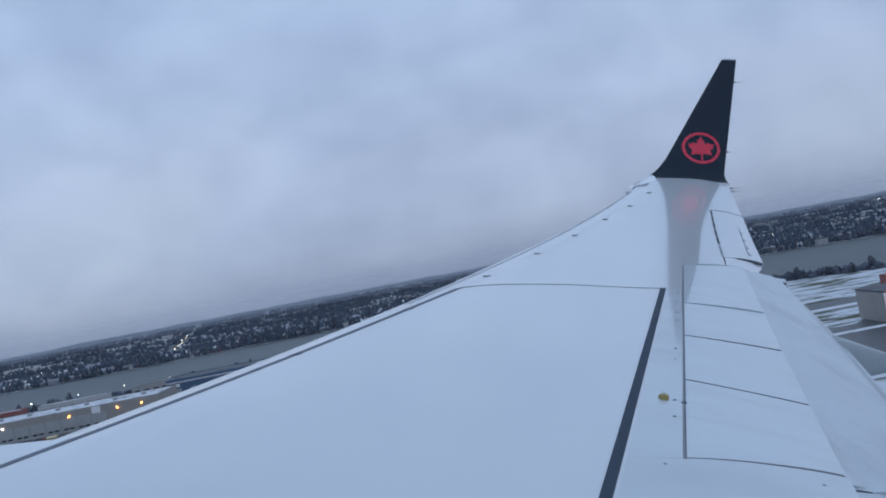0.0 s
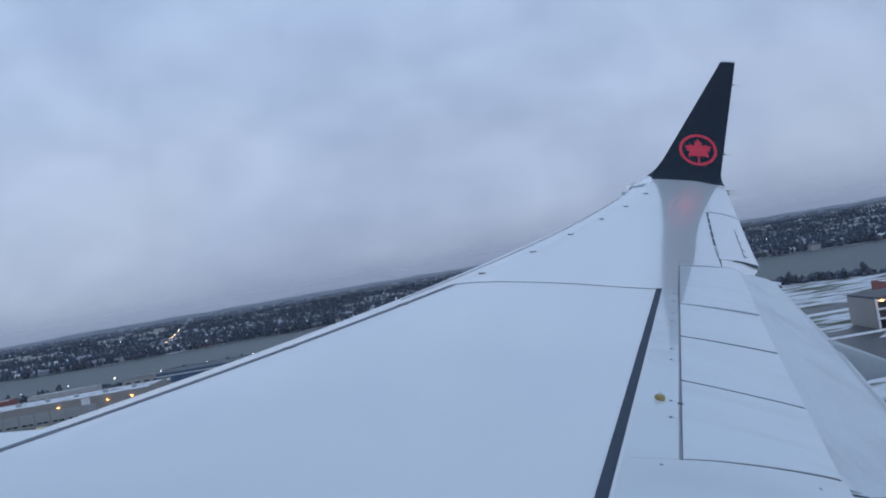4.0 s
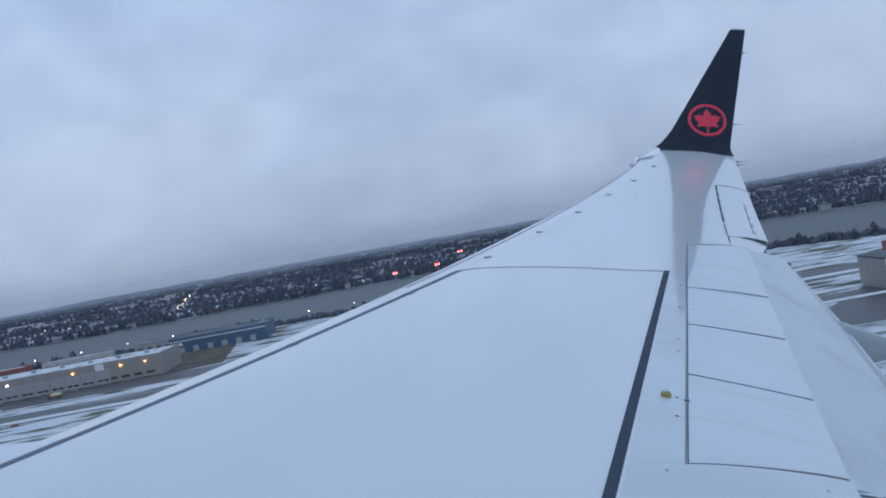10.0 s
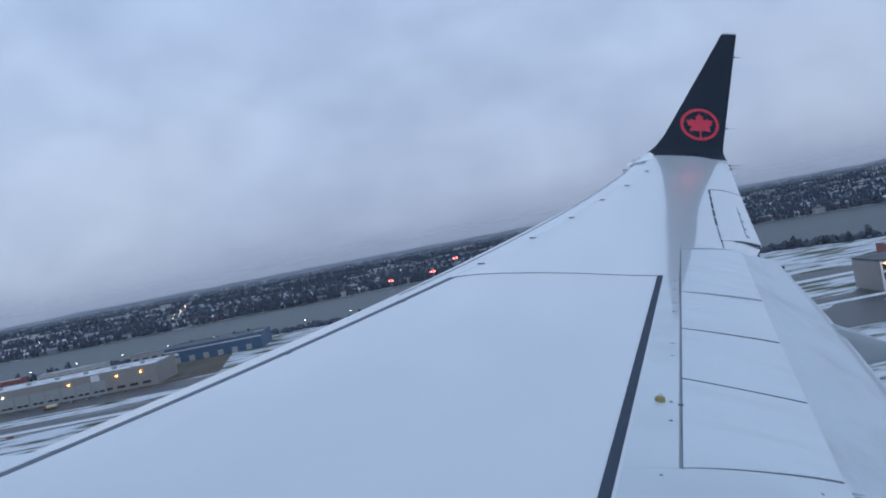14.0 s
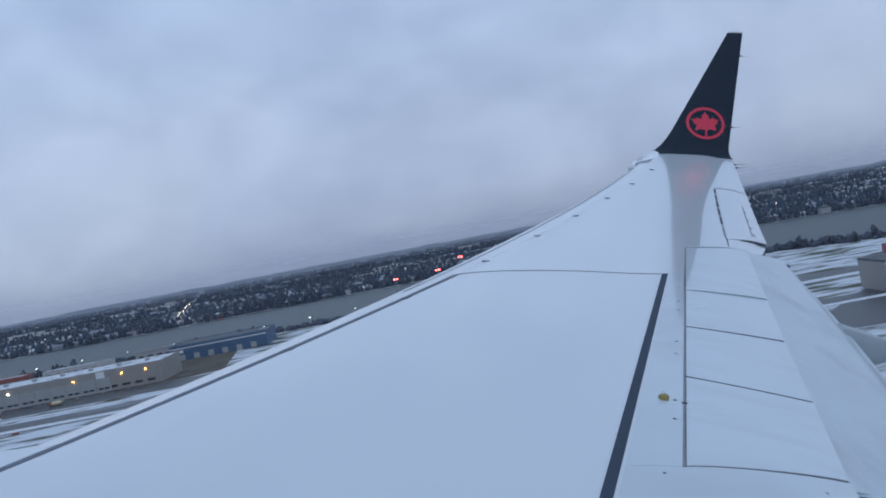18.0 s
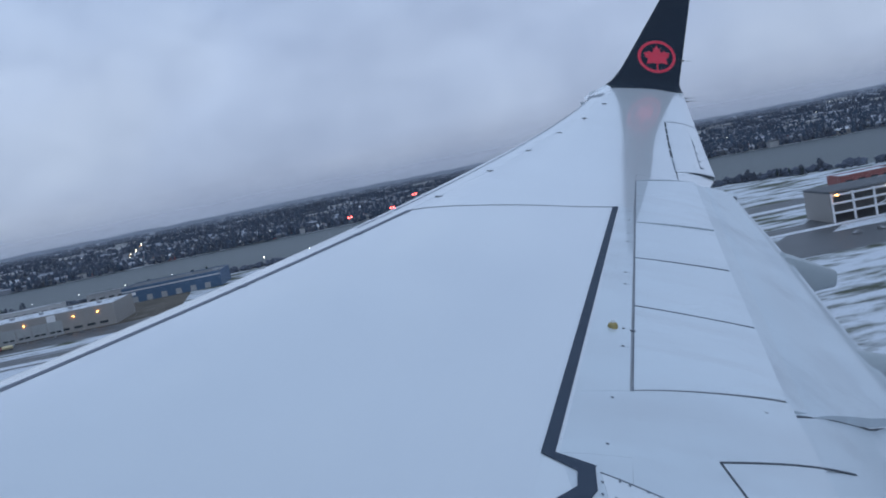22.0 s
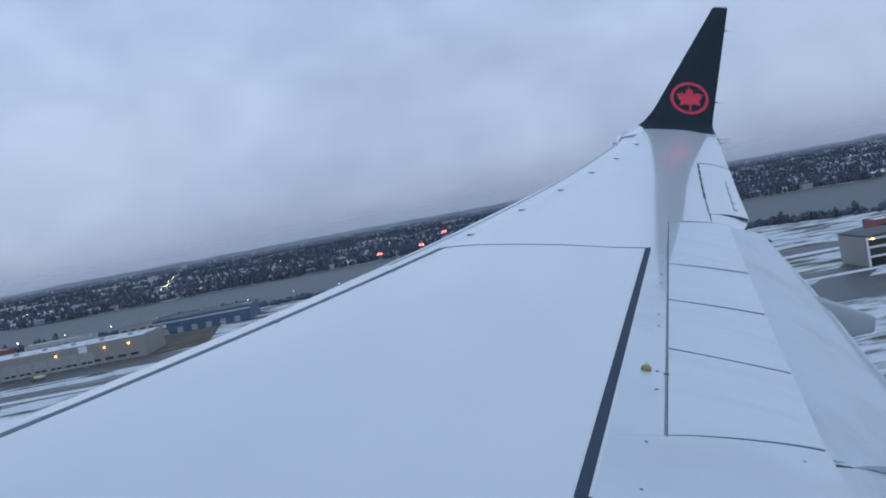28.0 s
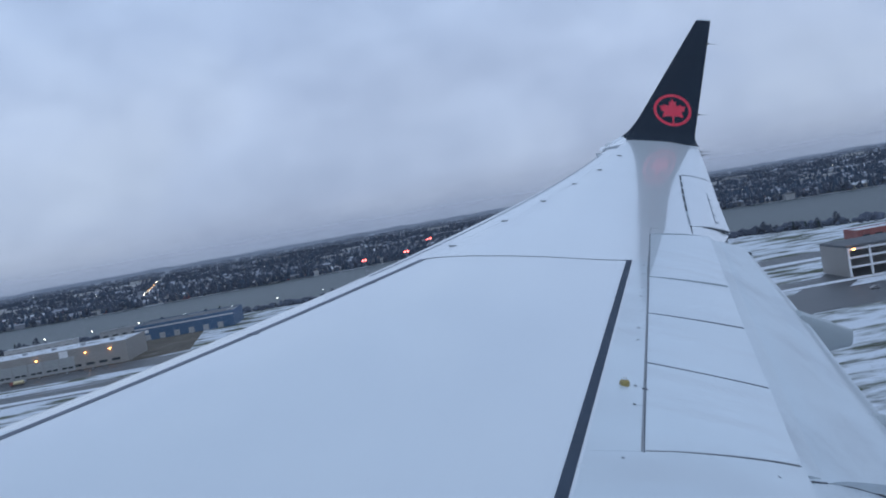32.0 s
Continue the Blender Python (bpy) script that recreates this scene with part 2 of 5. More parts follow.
def z_top(x, y):
    c = chord(y)
    u = min(1.3, max(0.0, (x - x_lead(y)) / c))
    w = min(u, 1.0)
    bulge = 1 - (1 - w / 0.35) ** 2.6 if w < 0.35 else 1 - ((w - 0.35) / 0.65) ** 4
    if 0.67 < w < 0.91:
        bulge -= 0.030 * math.sin(math.pi * (w - 0.67) / 0.24) ** 2
    washout = 0.058 * smooth(13.8, 10.2, y) * (u - 0.70) * c * math.exp(-((u - 0.66) * c / 0.6) ** 2)
    nose = 0.0
    if 4.3 < y < 8.9:
        nose -= 0.028 * math.sin(math.pi * (y - 4.3) / 4.6) * max(0.0, 1 - u / 0.45)
    if 8.8 < y < 16.0:
        nose += 0.105 * math.sin(math.pi * (y - 8.8) / 7.2) * max(0.0, 1 - u / 0.175)
    return z_lead(y) - fall(y) * u + 0.0828 * c * bulge + washout + nose


def at_u(u, y, dz=0.0):
    x = x_lead(y) + u * chord(y)
    return Vector((x, y, z_top(x, y) + dz))


def below(u, y):
    c = chord(y)
    return Vector((x_lead(y) + u * c, y, z_lead(y) - fall(y) * u - 0.05 * c * 4 * (0.7 * math.sqrt(u) * (1 - u) + 0.3 * u * (1 - u)) - 0.004))


def hinge_u(y):
    return 0.707 - (y - 5.395) * 0.00945


def section(y, u0, u1, n=22, dz=0.0):
    us = [u0 + (u1 - u0) * (1 - math.cos(math.pi / 2 * k / n)) if u0 < 0.01 else u0 + (u1 - u0) * k / n for k in range(n + 1)]
    return [at_u(u, y, dz) for u in us] + [below(u, y) for u in reversed(us[1 if u0 < 0.01 else 0:])]


def nose_u(y):
    """Where the skin turns down over the leading edge."""
    return 0.092 + 0.045 * smooth(9.5, 14.5, y) - 0.13 * smooth(15.6, 16.3, y)


def slat_u(y):
    return 0.132 + 0.0085 * (min(max(y, 5.0), 8.72) - 5.0) + 0.060 * smooth(9.5, 14.5, y)


def nose_section(y, gap):
    """The slat: a strip of upper skin, the round nose, and a short lower lip."""
    n, c, u1 = nose_u(y), chord(y), slat_u(y) - (gap if y < 8.7 else 0.0003)
    top, low = at_u(n, y), below(n, y)
    ring = [at_u(u1 + (n - u1) * k / 5, y) for k in range(6)]
    mid, half = (top.z + low.z) / 2, (top.z - low.z) / 2
    for k in range(1, 12):
        a = math.pi * k / 12
        ring.append(Vector((top.x - 0.030 * c * math.sin(a), y, mid + half * math.cos(a))))
    return ring + [low, below(u1, y)]


def nose_span(y0, y1, gap, step=0.2):
    count = max(2, math.ceil((y1 - y0) / step))
    return loft(bmesh.new(), [nose_section(y0 + (y1 - y0) * k / count, gap) for k in range(count + 1)])


def span(y0, y1, u0, u1, step=0.25, n=22):
    count = max(2, math.ceil((y1 - y0) / step))
    ys = [y0 + (y1 - y0) * k / count for k in range(count + 1)]
    return loft(bmesh.new(), [section(y, u0(y) if callable(u0) else u0, u1(y) if callable(u1) else u1, n) for y in ys])


def skin(a, b, c, d, dz=0.0, thick=0.02, n=8, m=8, lift=None, bm=None):
    """A plate that follows the wing between four plan corners a, b, c, d (x, y); lift(s, t) raises it, s from a to b, t from a to d."""
    bm = bm or bmesh.new()
    a, b, c, d = (Vector(p) for p in (a, b, c, d))
    top, low = [], []
    for j in range(m + 1):
        t = j / m
        for row, drop in ((top, 0), (low, thick)):
            pts = []
            for i in range(n + 1):
                s = i / n
                p = (a * (1 - s) + b * s) * (1 - t) + (d * (1 - s) + c * s) * t
                pts.append(bm.verts.new((p.x, p.y, z_top(p.x, p.y) + dz + (lift(s, t) if lift else 0) - drop)))
            row.append(pts)
    for j in range(m):
        for i in range(n):
            bm.faces.new((top[j][i], top[j][i + 1], top[j + 1][i + 1], top[j + 1][i]))
            bm.faces.new((low[j][i], low[j + 1][i], low[j + 1][i + 1], low[j][i + 1]))
    for j in range(m):
        for i in (0, n):
            bm.faces.new((top[j][i], top[j + 1][i], low[j + 1][i], low[j][i]))
    for i in range(n):
        for j in (0, m):
            bm.faces.new((top[j][i], top[j][i + 1], low[j][i + 1], low[j][i]))
    return bm


def plan(u, y):
    return (x_lead(y) + u * chord(y), y)


def strip(p, q, width, dz=0.003, thick=0.004, n=12):
    """A narrow band on the wing from plan point p to q."""
    p, q = Vector(p), Vector(q)
    side = Vector((-(q - p).y, (q - p).x)).normalized() * width / 2
    return skin(p - side, p + side, q + side, q - side, dz, thick, 1, n)


# ---- the wing and its parts ----
wing = thing("airplane_wing", "white glossy airliner wing with a dark upturned winglet", "airplane wing", AIR)
def body_front(y):
    return slat_u(y) + (0.005 if y < 8.7 else 0.0003)
part("wing_skin", span(1.60, 10.82, body_front, hinge_u, n=34), WHITE, wing, smooth=True)
part("outer_skin", span(10.822, 14.15, body_front, lambda y: 0.802 - 0.0100 * (y - 11.3)), WHITE, wing, smooth=True)
part("tip_skin", span(14.152, 16.3, body_front, 1.0), WHITE, wing, smooth=True)
for y0, y1 in ((5.30, 7.93), (7.935, 12.3), (12.305, 15.6)):
    part("slat", nose_span(y0, y1, 0.003), WHITE, wing, "white slat along the leading edge", smooth=True)
part("inboard_nose", nose_span(1.60, 5.296, 0.003), WHITE, wing, smooth=True)
rings = []
for y in (1.60, 2.4, 3.3, 4.2, 4.7, 5.295):
    p = at_u(0.122, y, 0.002)
    rings.append([Vector((p.x + dx, y, p.z + dz)) for dx, dz in ((-0.85, -0.09), (-0.5, -0.055), (-0.15, -0.018), (0.0, 0.0), (0.0, -0.3), (-0.75, -0.3))])
part("inboard_leading_edge", loft(bmesh.new(), rings), WHITE, wing, smooth=True)
part("slat", nose_span(15.605, 15.90, 0.003, 0.07), LIP, wing, "grey shaded lip of the wing tip", smooth=True)
part("slat", nose_span(15.902, 16.3, 0.003, 0.07), BRIGHT, wing, "bright white lamp fairing", smooth=True)
for y0, y1, w in ((1.65, 5.0, 0.058), (5.0, 8.72, 0.058)):
    part("slat_seal", strip(plan(slat_u(y0), y0), plan(slat_u(y1), y1), w, 0.002, 0.02, 30), SLATSEAL, wing)
for y in (6.64, 7.90):
    p, q = plan(slat_u(y), y), plan(slat_u(y + 0.03), y + 0.03)
    part("seal_joint", strip(p, q, 0.068, 0.004, 0.006, 2), SLATSEAL, wing)
part("slat_lip_seam", strip(plan(nose_u(12.2) + 0.008, 12.2), plan(nose_u(15.2) + 0.006, 15.2), 0.008, 0.003, 0.004, 30), SEAL, wing)
part("slat_lip_seam", strip(plan(nose_u(8.3) + 0.012, 8.3), plan(nose_u(12.2) + 0.008, 12.2), 0.012, 0.003, 0.004, 30), SEAL, wing)
# pale grey centre panel inside its painted border
part("centre_panel", skin(plan(0.148, 1.65), plan(0.650, 1.65), (2.19, 9.24), (0.37, 8.68), 0.0015, 0.004, 30, 40), GREY, wing, "pale grey painted panel", smooth=True)
border = [(0.345, 8.705), (0.62, 8.74), (0.87, 8.80), (1.39, 8.995), (1.935, 9.168), (2.265, 9.275)]
for p, q in zip(border, border[1:]):
    part("border_line", strip(p, q, 0.011, 0.005, 0.004), HINGE, wing)
part("walkway_stripe", skin((0.648, 4.764), (0.706, 4.772), (2.268, 9.279), (2.205, 9.250), 0.006, 0.004, 2, 30), LINE, wing, "dark walkway marking")
part("walkway_stripe", skin((0.648, 4.764), (0.706, 4.772), (0.846, 4.685), (0.772, 4.635), 0.0065, 0.004, 4, 4), LINE, wing, "dark walkway marking")
part("walkway_stripe", skin((0.762, 4.640), (0.840, 4.680), (0.806, 4.515), (0.735, 4.53), 0.0070, 0.004, 4, 4), LINE, wing, "dark walkway marking")
part("walkway_stripe", skin((0.735, 4.532), (0.806, 4.516), (0.700, 4.36), (0.610, 4.42), 0.0075, 0.004, 4, 4), LINE, wing, "dark walkway marking")
part("walkway_stripe", skin((0.610, 4.421), (0.700, 4.361), (0.560, 4.15), (0.470, 4.15), 0.0080, 0.004, 4, 4), LINE, wing, "dark walkway marking")

# spoilers, each a plate over a cove whose shade is put into a near-black sheet
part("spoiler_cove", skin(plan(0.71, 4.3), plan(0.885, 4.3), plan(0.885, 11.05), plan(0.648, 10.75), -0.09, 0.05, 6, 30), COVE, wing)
cuts = ((5.395, 5.675), (6.587, 6.69), (7.639, 7.86), (8.735, 9.04), (10.49, 11.0))
tips = (0.885, 0.883, 0.879, 0.878, 0.871)
seam = (HINGE, SLATSEAL, SLATSEAL, SEAM)
rise = (0.0, 0.0, 0.002, 0.009)
flat = (0.75, 0.75, 0.75, 0.6)
for k, ((ya, yb), (yc, yd)) in enumerate(zip(cuts, cuts[1:])):
    a, d = plan(hinge_u(ya) + 0.002, ya + 0.007), plan(hinge_u(yc) + 0.002, yc - 0.006)
    b, c = plan(tips[k], yb + 0.008), plan(tips[k + 1], yd - 0.006)
    def level(s, t):
        """The plate is flatter than the wing's curve and stands up a little at its rear edge."""
        e = Vector(a).lerp(Vector(d), t), Vector(b).lerp(Vector(c), t)
        z0, z1, z = z_top(*e[0]), z_top(*e[1]), z_top(*e[0].lerp(e[1], s))
        return flat[k] * (t if k == 0 else 1) * (z0 + (z1 - z0) * s - z) + rise[k] * (1 - (1 - s) ** 2)
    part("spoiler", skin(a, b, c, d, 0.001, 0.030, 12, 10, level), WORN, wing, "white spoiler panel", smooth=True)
    # Shade in the slit beside each plate, laid on as a narrow strip.
    part("spoiler_end_seal", skin(plan(hinge_u(ya) + 0.003, ya + 0.000), plan(tips[k] - 0.002, yb + 0.001), plan(tips[k] - 0.002, yb + 0.007), plan(hinge_u(ya) + 0.003, ya + 0.006),
                                  0.0035, 0.020, 12, 1, lambda s, t: level(s, 0)), seam[k], wing, "dark strip for the shaded gap at the spoiler's end")
outer_edge = [plan(hinge_u(10.495) - 0.001, 10.497), plan(0.793, 10.819)]
part("outer_filler", skin(outer_edge[0], outer_edge[1], plan(0.793, 10.821), plan(hinge_u(10.495) - 0.001, 10.821), -0.001, 0.03, 8, 4), WHITE, wing, smooth=True)
part("spoiler_outer_seam", strip(outer_edge[0], plan(0.868, 10.992), 0.018, 0.004, 0.006, 16), SEAM, wing)
for y in (5.92, 6.18, 6.99, 7.25, 8.065, 8.327, 8.79, 9.12):
    u = hinge_u(y) - 0.0100
    part("hinge_fitting", skin(plan(u - 0.0025, y), plan(u + 0.0015, y), plan(u + 0.0015, y + 0.010), plan(u - 0.0025, y + 0.010), 0.004, 0.012, 1, 1), COVE, wing)
    part("hinge_tick", skin(plan(u + 0.0015, y + 0.002), plan(u + 0.0085, y + 0.002), plan(u + 0.0085, y + 0.006), plan(u + 0.0015, y + 0.006), 0.002, 0.004, 1, 1), FLAPGREY, wing)
part("hinge_line", strip(plan(hinge_u(5.385) - 0.001, 5.385), plan(hinge_u(10.49) - 0.0005, 10.49), 0.011, 0.002, 0.006, 40), HINGE, wing, "grey hinge strip")
part("hinge_gap", strip(plan(hinge_u(5.385) + 0.0012, 5.385), plan(hinge_u(10.49) + 0.0008, 10.49), 0.0055, 0.0045, 0.006, 40), SLATSEAL, wing, "dark gap along the hinge")
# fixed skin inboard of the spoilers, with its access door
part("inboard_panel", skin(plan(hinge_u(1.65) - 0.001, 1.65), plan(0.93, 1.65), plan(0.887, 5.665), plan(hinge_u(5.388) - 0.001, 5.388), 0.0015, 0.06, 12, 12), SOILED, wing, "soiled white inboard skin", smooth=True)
for p, q in (((1.412, 4.868), (2.16, 5.135)), ((1.412, 4.868), (1.435, 4.4))):
    part("door_seam", strip(p, q, 0.011, 0.004, 0.004), COVE, wing)
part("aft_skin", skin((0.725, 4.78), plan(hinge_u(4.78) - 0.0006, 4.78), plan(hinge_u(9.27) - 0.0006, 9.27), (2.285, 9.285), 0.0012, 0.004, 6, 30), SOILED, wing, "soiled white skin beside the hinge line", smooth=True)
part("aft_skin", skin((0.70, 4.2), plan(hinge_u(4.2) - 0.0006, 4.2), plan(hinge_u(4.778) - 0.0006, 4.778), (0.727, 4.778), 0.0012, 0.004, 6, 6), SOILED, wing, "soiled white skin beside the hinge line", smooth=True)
part("access_panel", skin((0.852, 4.64), (1.06, 4.515), (0.98, 4.15), (0.80, 4.15), 0.003, 0.004, 4, 4), WHITE, wing, "white riveted access panel")
part("panel_seam", strip((0.850, 4.643), (1.062, 4.513), 0.006, 0.005, 0.004), SEAL, wing)
for x, y in ((0.835, 4.572), (0.905, 4.585), (0.938, 4.566), (0.997, 4.538), (0.815, 4.49), (0.86, 4.47)):
    part("rivet", skin((x, y), (x + 0.008, y), (x + 0.008, y + 0.010), (x, y + 0.010), 0.006, 0.003, 1, 1), SEAL, wing)
for k in range(9):
    x, y = 1.46 + 0.07 * k, 4.897 + 0.0231 * k
    part("rivet", skin((x, y), (x + 0.007, y), (x + 0.007, y + 0.008), (x, y + 0.008), 0.002, 0.003, 1, 1), FLAPGREY, wing)
for k in range(8):
    y = 5.44 + 0.055 * k
    part("rivet", skin(plan(hinge_u(y) - 0.0060, y), plan(hinge_u(y) - 0.0048, y), plan(hinge_u(y) - 0.0048, y + 0.007), plan(hinge_u(y) - 0.0060, y + 0.007), 0.001, 0.003, 1, 1), FLAPGREY, wing)

# flaps, a little extended, their edge rounded down
def droop(s, t):
    return -0.03 + 0.03 * smooth(0.0, 0.3, s) - 0.03 * smooth(0.80, 1.0, s)
def outer_droop(s, t):
    """The outboard flap bows up a little towards its outer third, and its edge rolls over."""
    fore, rear = FLAP[0].lerp(FLAP[3], t), FLAP[1].lerp(FLAP[2], t)
    z0, z1, z = z_top(*fore), z_top(*rear), z_top(*fore.lerp(rear, s))
    even = z0 + (z1 - z0) * (0.9 * s + 0.1 * s * s) - z
    return 0.75 * even + droop(s, t) + 0.058 * s * s * math.exp(-((t - 0.66) / 0.26) ** 2) - 0.055 * smooth(0.74, 1.0, s)
FLAP = [Vector(p) for p in (plan(0.880, 5.535), plan(1.100, 6.06), plan(1.050, 11.15), plan(0.885, 11.0))]
part("flap", skin(*FLAP, 0.0, 0.05, 26, 30, outer_droop), FLAPGREY, wing, "pale grey extended flap with smudges", smooth=True)
part("flap", skin(plan(0.885, 1.65), plan(1.10, 1.65), plan(1.088, 6.05), plan(0.880, 5.525), 0.0, 0.05, 18, 14, lambda s, t: droop(s, t) * (0.3 if s < 0.5 else 1)), FLAPGREY, wing, "pale grey extended flap with smudges", smooth=True)
part("flap_fore_edge", skin(plan(0.864, 5.575), plan(0.945, 5.715), plan(0.925, 11.02), plan(0.855, 10.95), -0.008, 0.03, 8, 30), FLAPGREY, wing, smooth=True)
# The dark between the flaps is a near-black strip laid over them.
part("flap_gap", skin(plan(0.886, 5.535), plan(1.090, 6.055), plan(1.090, 6.074), plan(0.886, 5.552), 0.004, 0.03, 18, 1, lambda s, t: max(droop(s, t), -0.008) - 0.075 * smooth(0.55, 1.0, s)), COVE, wing, "dark gap between the flaps")
part("flap_corner", skin(plan(0.950, 11.10), plan(1.030, 11.09), plan(1.045, 11.26), plan(0.99, 11.30), 0.004, 0.04, 4, 3), FLAPGREY, wing)
part("flap_corner_gap", skin(plan(0.96, 11.04), plan(1.036, 11.06), plan(1.03, 11.12), plan(0.965, 11.12), 0.006, 0.02, 3, 2), COVE, wing)

# aileron with its tab
part("aileron", skin(plan(0.808, 11.31), plan(0.988, 11.90), plan(1.002, 14.42), plan(0.780, 14.13), 0.0, 0.03, 8, 14), WHITE, wing, "white aileron", smooth=True)
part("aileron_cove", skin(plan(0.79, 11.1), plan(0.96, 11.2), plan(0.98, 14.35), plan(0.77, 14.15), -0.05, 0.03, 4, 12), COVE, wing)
part("fixed_edge", skin(plan(0.809, 10.72), plan(0.925, 11.04), plan(0.975, 11.76), plan(0.809, 11.28), 0.0, 0.03, 8, 6, lambda s, t: -0.035 * s * s), WHITE, wing, smooth=True)
part("aileron_end_gap", skin(plan(0.856, 11.40), plan(0.975, 11.79), plan(0.986, 11.89), plan(0.866, 11.46), 0.002, 0.02, 6, 2), COVE, wing)
part("aileron_seal", strip(plan(0.803, 11.32), plan(0.775, 14.12), 0.034, 0.003, 0.004, 12), SEAM, wing)
for k, (ya, yb) in enumerate(((11.4, 11.9), (12.05, 12.45), (12.52, 12.90), (12.98, 13.32), (13.40, 13.72), (13.80, 14.09))):
    f = lambda y: 0.803 - 0.0100 * (y - 11.3)
    part("aileron_slot", strip(plan(f(ya), ya), plan(f(yb), yb), 0.012 if k == 0 else 0.026, 0.0055, 0.004), SEAL if k == 0 else COVE, wing)
part("tab_seam", strip(plan(0.925, 11.9), plan(0.933, 13.5), 0.009, 0.004, 0.004), SEAL, wing)
for y in (12.0, 12.35, 12.75, 13.15):
    part("tab_hinge", skin(plan(0.927, y), plan(0.941, y), plan(0.941, y + 0.03), plan(0.927, y + 0.03), 0.006, 0.01, 1, 1), SEAL, wing)

# canoe fairings of the flap tracks
def fairing(y, x0, x1, z, r):
    rings = []
    for k in range(13):
        s = k / 12
        w = r * math.sqrt(max(0.0004, math.sin(math.pi * min(1, 0.06 + 0.94 * s) ** 0.8)))
        rings.append([Vector((x0 + (x1 - x0) * s, y + w * math.cos(a), z + 0.10 * s + 1.35 * w * math.sin(a)))
                      for a in (q * math.tau / 16 for q in range(16))])
    return loft(bmesh.new(), rings)
rings = []
for x, top, low, w in ((1.9, -1.20, -1.30, 0.03), (2.4, -1.16, -1.45, 0.10), (3.1, -1.14, -1.52, 0.13), (3.5, -1.10, -1.50, 0.13), (3.72, -1.015, -1.45, 0.12), (3.95, -1.088, -1.395, 0.10),
                       (4.10, -1.140, -1.355, 0.085), (4.20, -1.172, -1.335, 0.075), (4.215, -1.182, -1.328, 0.066)):
    ring = []
    for q in range(20):
        a = q * math.tau / 20
        ca, sa = math.cos(a), math.sin(a)
        ring.append(Vector((x, 9.0 + w * math.copysign(abs(ca) ** 0.38, ca) * (0.62 if sa > 0.85 else 1.0), (top + low) / 2 + (top - low) / 2 * math.copysign(abs(sa) ** 0.75, sa))))
    rings.append(ring)
part("flap_track_fairing", loft(bmesh.new(), rings), CANOE, wing, "grey flap-track fairing with a blunt tail", smooth=True)
part("flap_track_fairing", fairing(6.95, 0.9, 3.80, -1.66, 0.20), CANOE, wing, "pale grey canoe fairing", smooth=True)
part("flap_track_fairing", fairing(11.0, 3.0, 4.22, -0.95, 0.10), CANOE, wing, "pale grey canoe fairing", smooth=True)

# flush plates, escape-strap fitting
for y, u in ((9.29, 0.166), (10.57, 0.172), (11.76, 0.189), (12.90, 0.218), (13.91, 0.262), (15.02, 0.300)):
    p = at_u(u, y, 0.002)
    bm = bmesh.new()
    bmesh.ops.create_cone(bm, cap_ends=True, segments=14, radius1=0.040, radius2=0.038, depth=0.006, matrix=Matrix.Translation(p))
    part("round_plate", bm, HINGE, wing)
lamp_at = at_u(0.675, 6.19)
def turned(profile, sides=24):
    """A round body about the fitting's axis from (radius, height) pairs."""
    return loft(bmesh.new(), [[lamp_at + Vector((r * math.cos(q * math.tau / sides), r * math.sin(q * math.tau / sides), h)) for q in range(sides)] for r, h in profile])
eye_bolt = part("strap_fitting", turned(((0.029, -0.004), (0.029, 0.010), (0.027, 0.020), (0.022, 0.025), (0.016, 0.025))), YELLOW, wing, "yellow escape-strap fitting", smooth=True)
part("fitting_dome", turned(((0.0155, 0.012), (0.0155, 0.026), (0.014, 0.029), (0.010, 0.030))), YELLOW, eye_bolt, "yellow dome", smooth=True)
part("fitting_button", turned(((0.0125, 0.0295), (0.0125, 0.041), (0.009, 0.046), (0.004, 0.047))), LENS, eye_bolt, "pale button", smooth=True)
part("fitting_pin", skin((1.425, 6.15), (1.455, 6.15), (1.455, 6.16), (1.425, 6.16), 0.006, 0.010, 1, 1), COVE, wing)
for x, y in ((0.933, 4.864), (1.882, 5.457), (1.075, 5.293)):
    part("rivet_plate", skin((x, y), (x + 0.014, y), (x + 0.014, y + 0.012), (x, y + 0.012), 0.003, 0.004, 1, 1), SEAL, wing)

# winglet: the tip curls up and then runs straight
R0, A0, A1, Y0, Z0, RUN = 0.45, radians(15.4), radians(73), 16.3, z_lead(16.3) + 0.03, 2.17
ARC = R0 * (A1 - A0)
def curl(s):
    """Place and slope of the winglet's line, s metres out from the wing's end."""
    if s < ARC:
        a = A0 + s / R0
        return Y0 + R0 * (math.sin(a) - math.sin(A0)), Z0 + R0 * (math.cos(A0) - math.cos(a)), a
    y, z, a = Y0 + R0 * (math.sin(A1) - math.sin(A0)), Z0 + R0 * (math.cos(A0) - math.cos(A1)), A1
    return y + (s - ARC) * math.cos(a), z + (s - ARC) * math.sin(a), a
def edges(z):
    lead = 4.545 + 0.625 * (z - 1.41) - (1.75 * (1.41 - z) ** 3.5 if z < 1.41 else 0)
    return lead, 5.47 + 0.200 * (z - 0.95) + 0.25 * max(0, 0.95 - z) ** 1.0
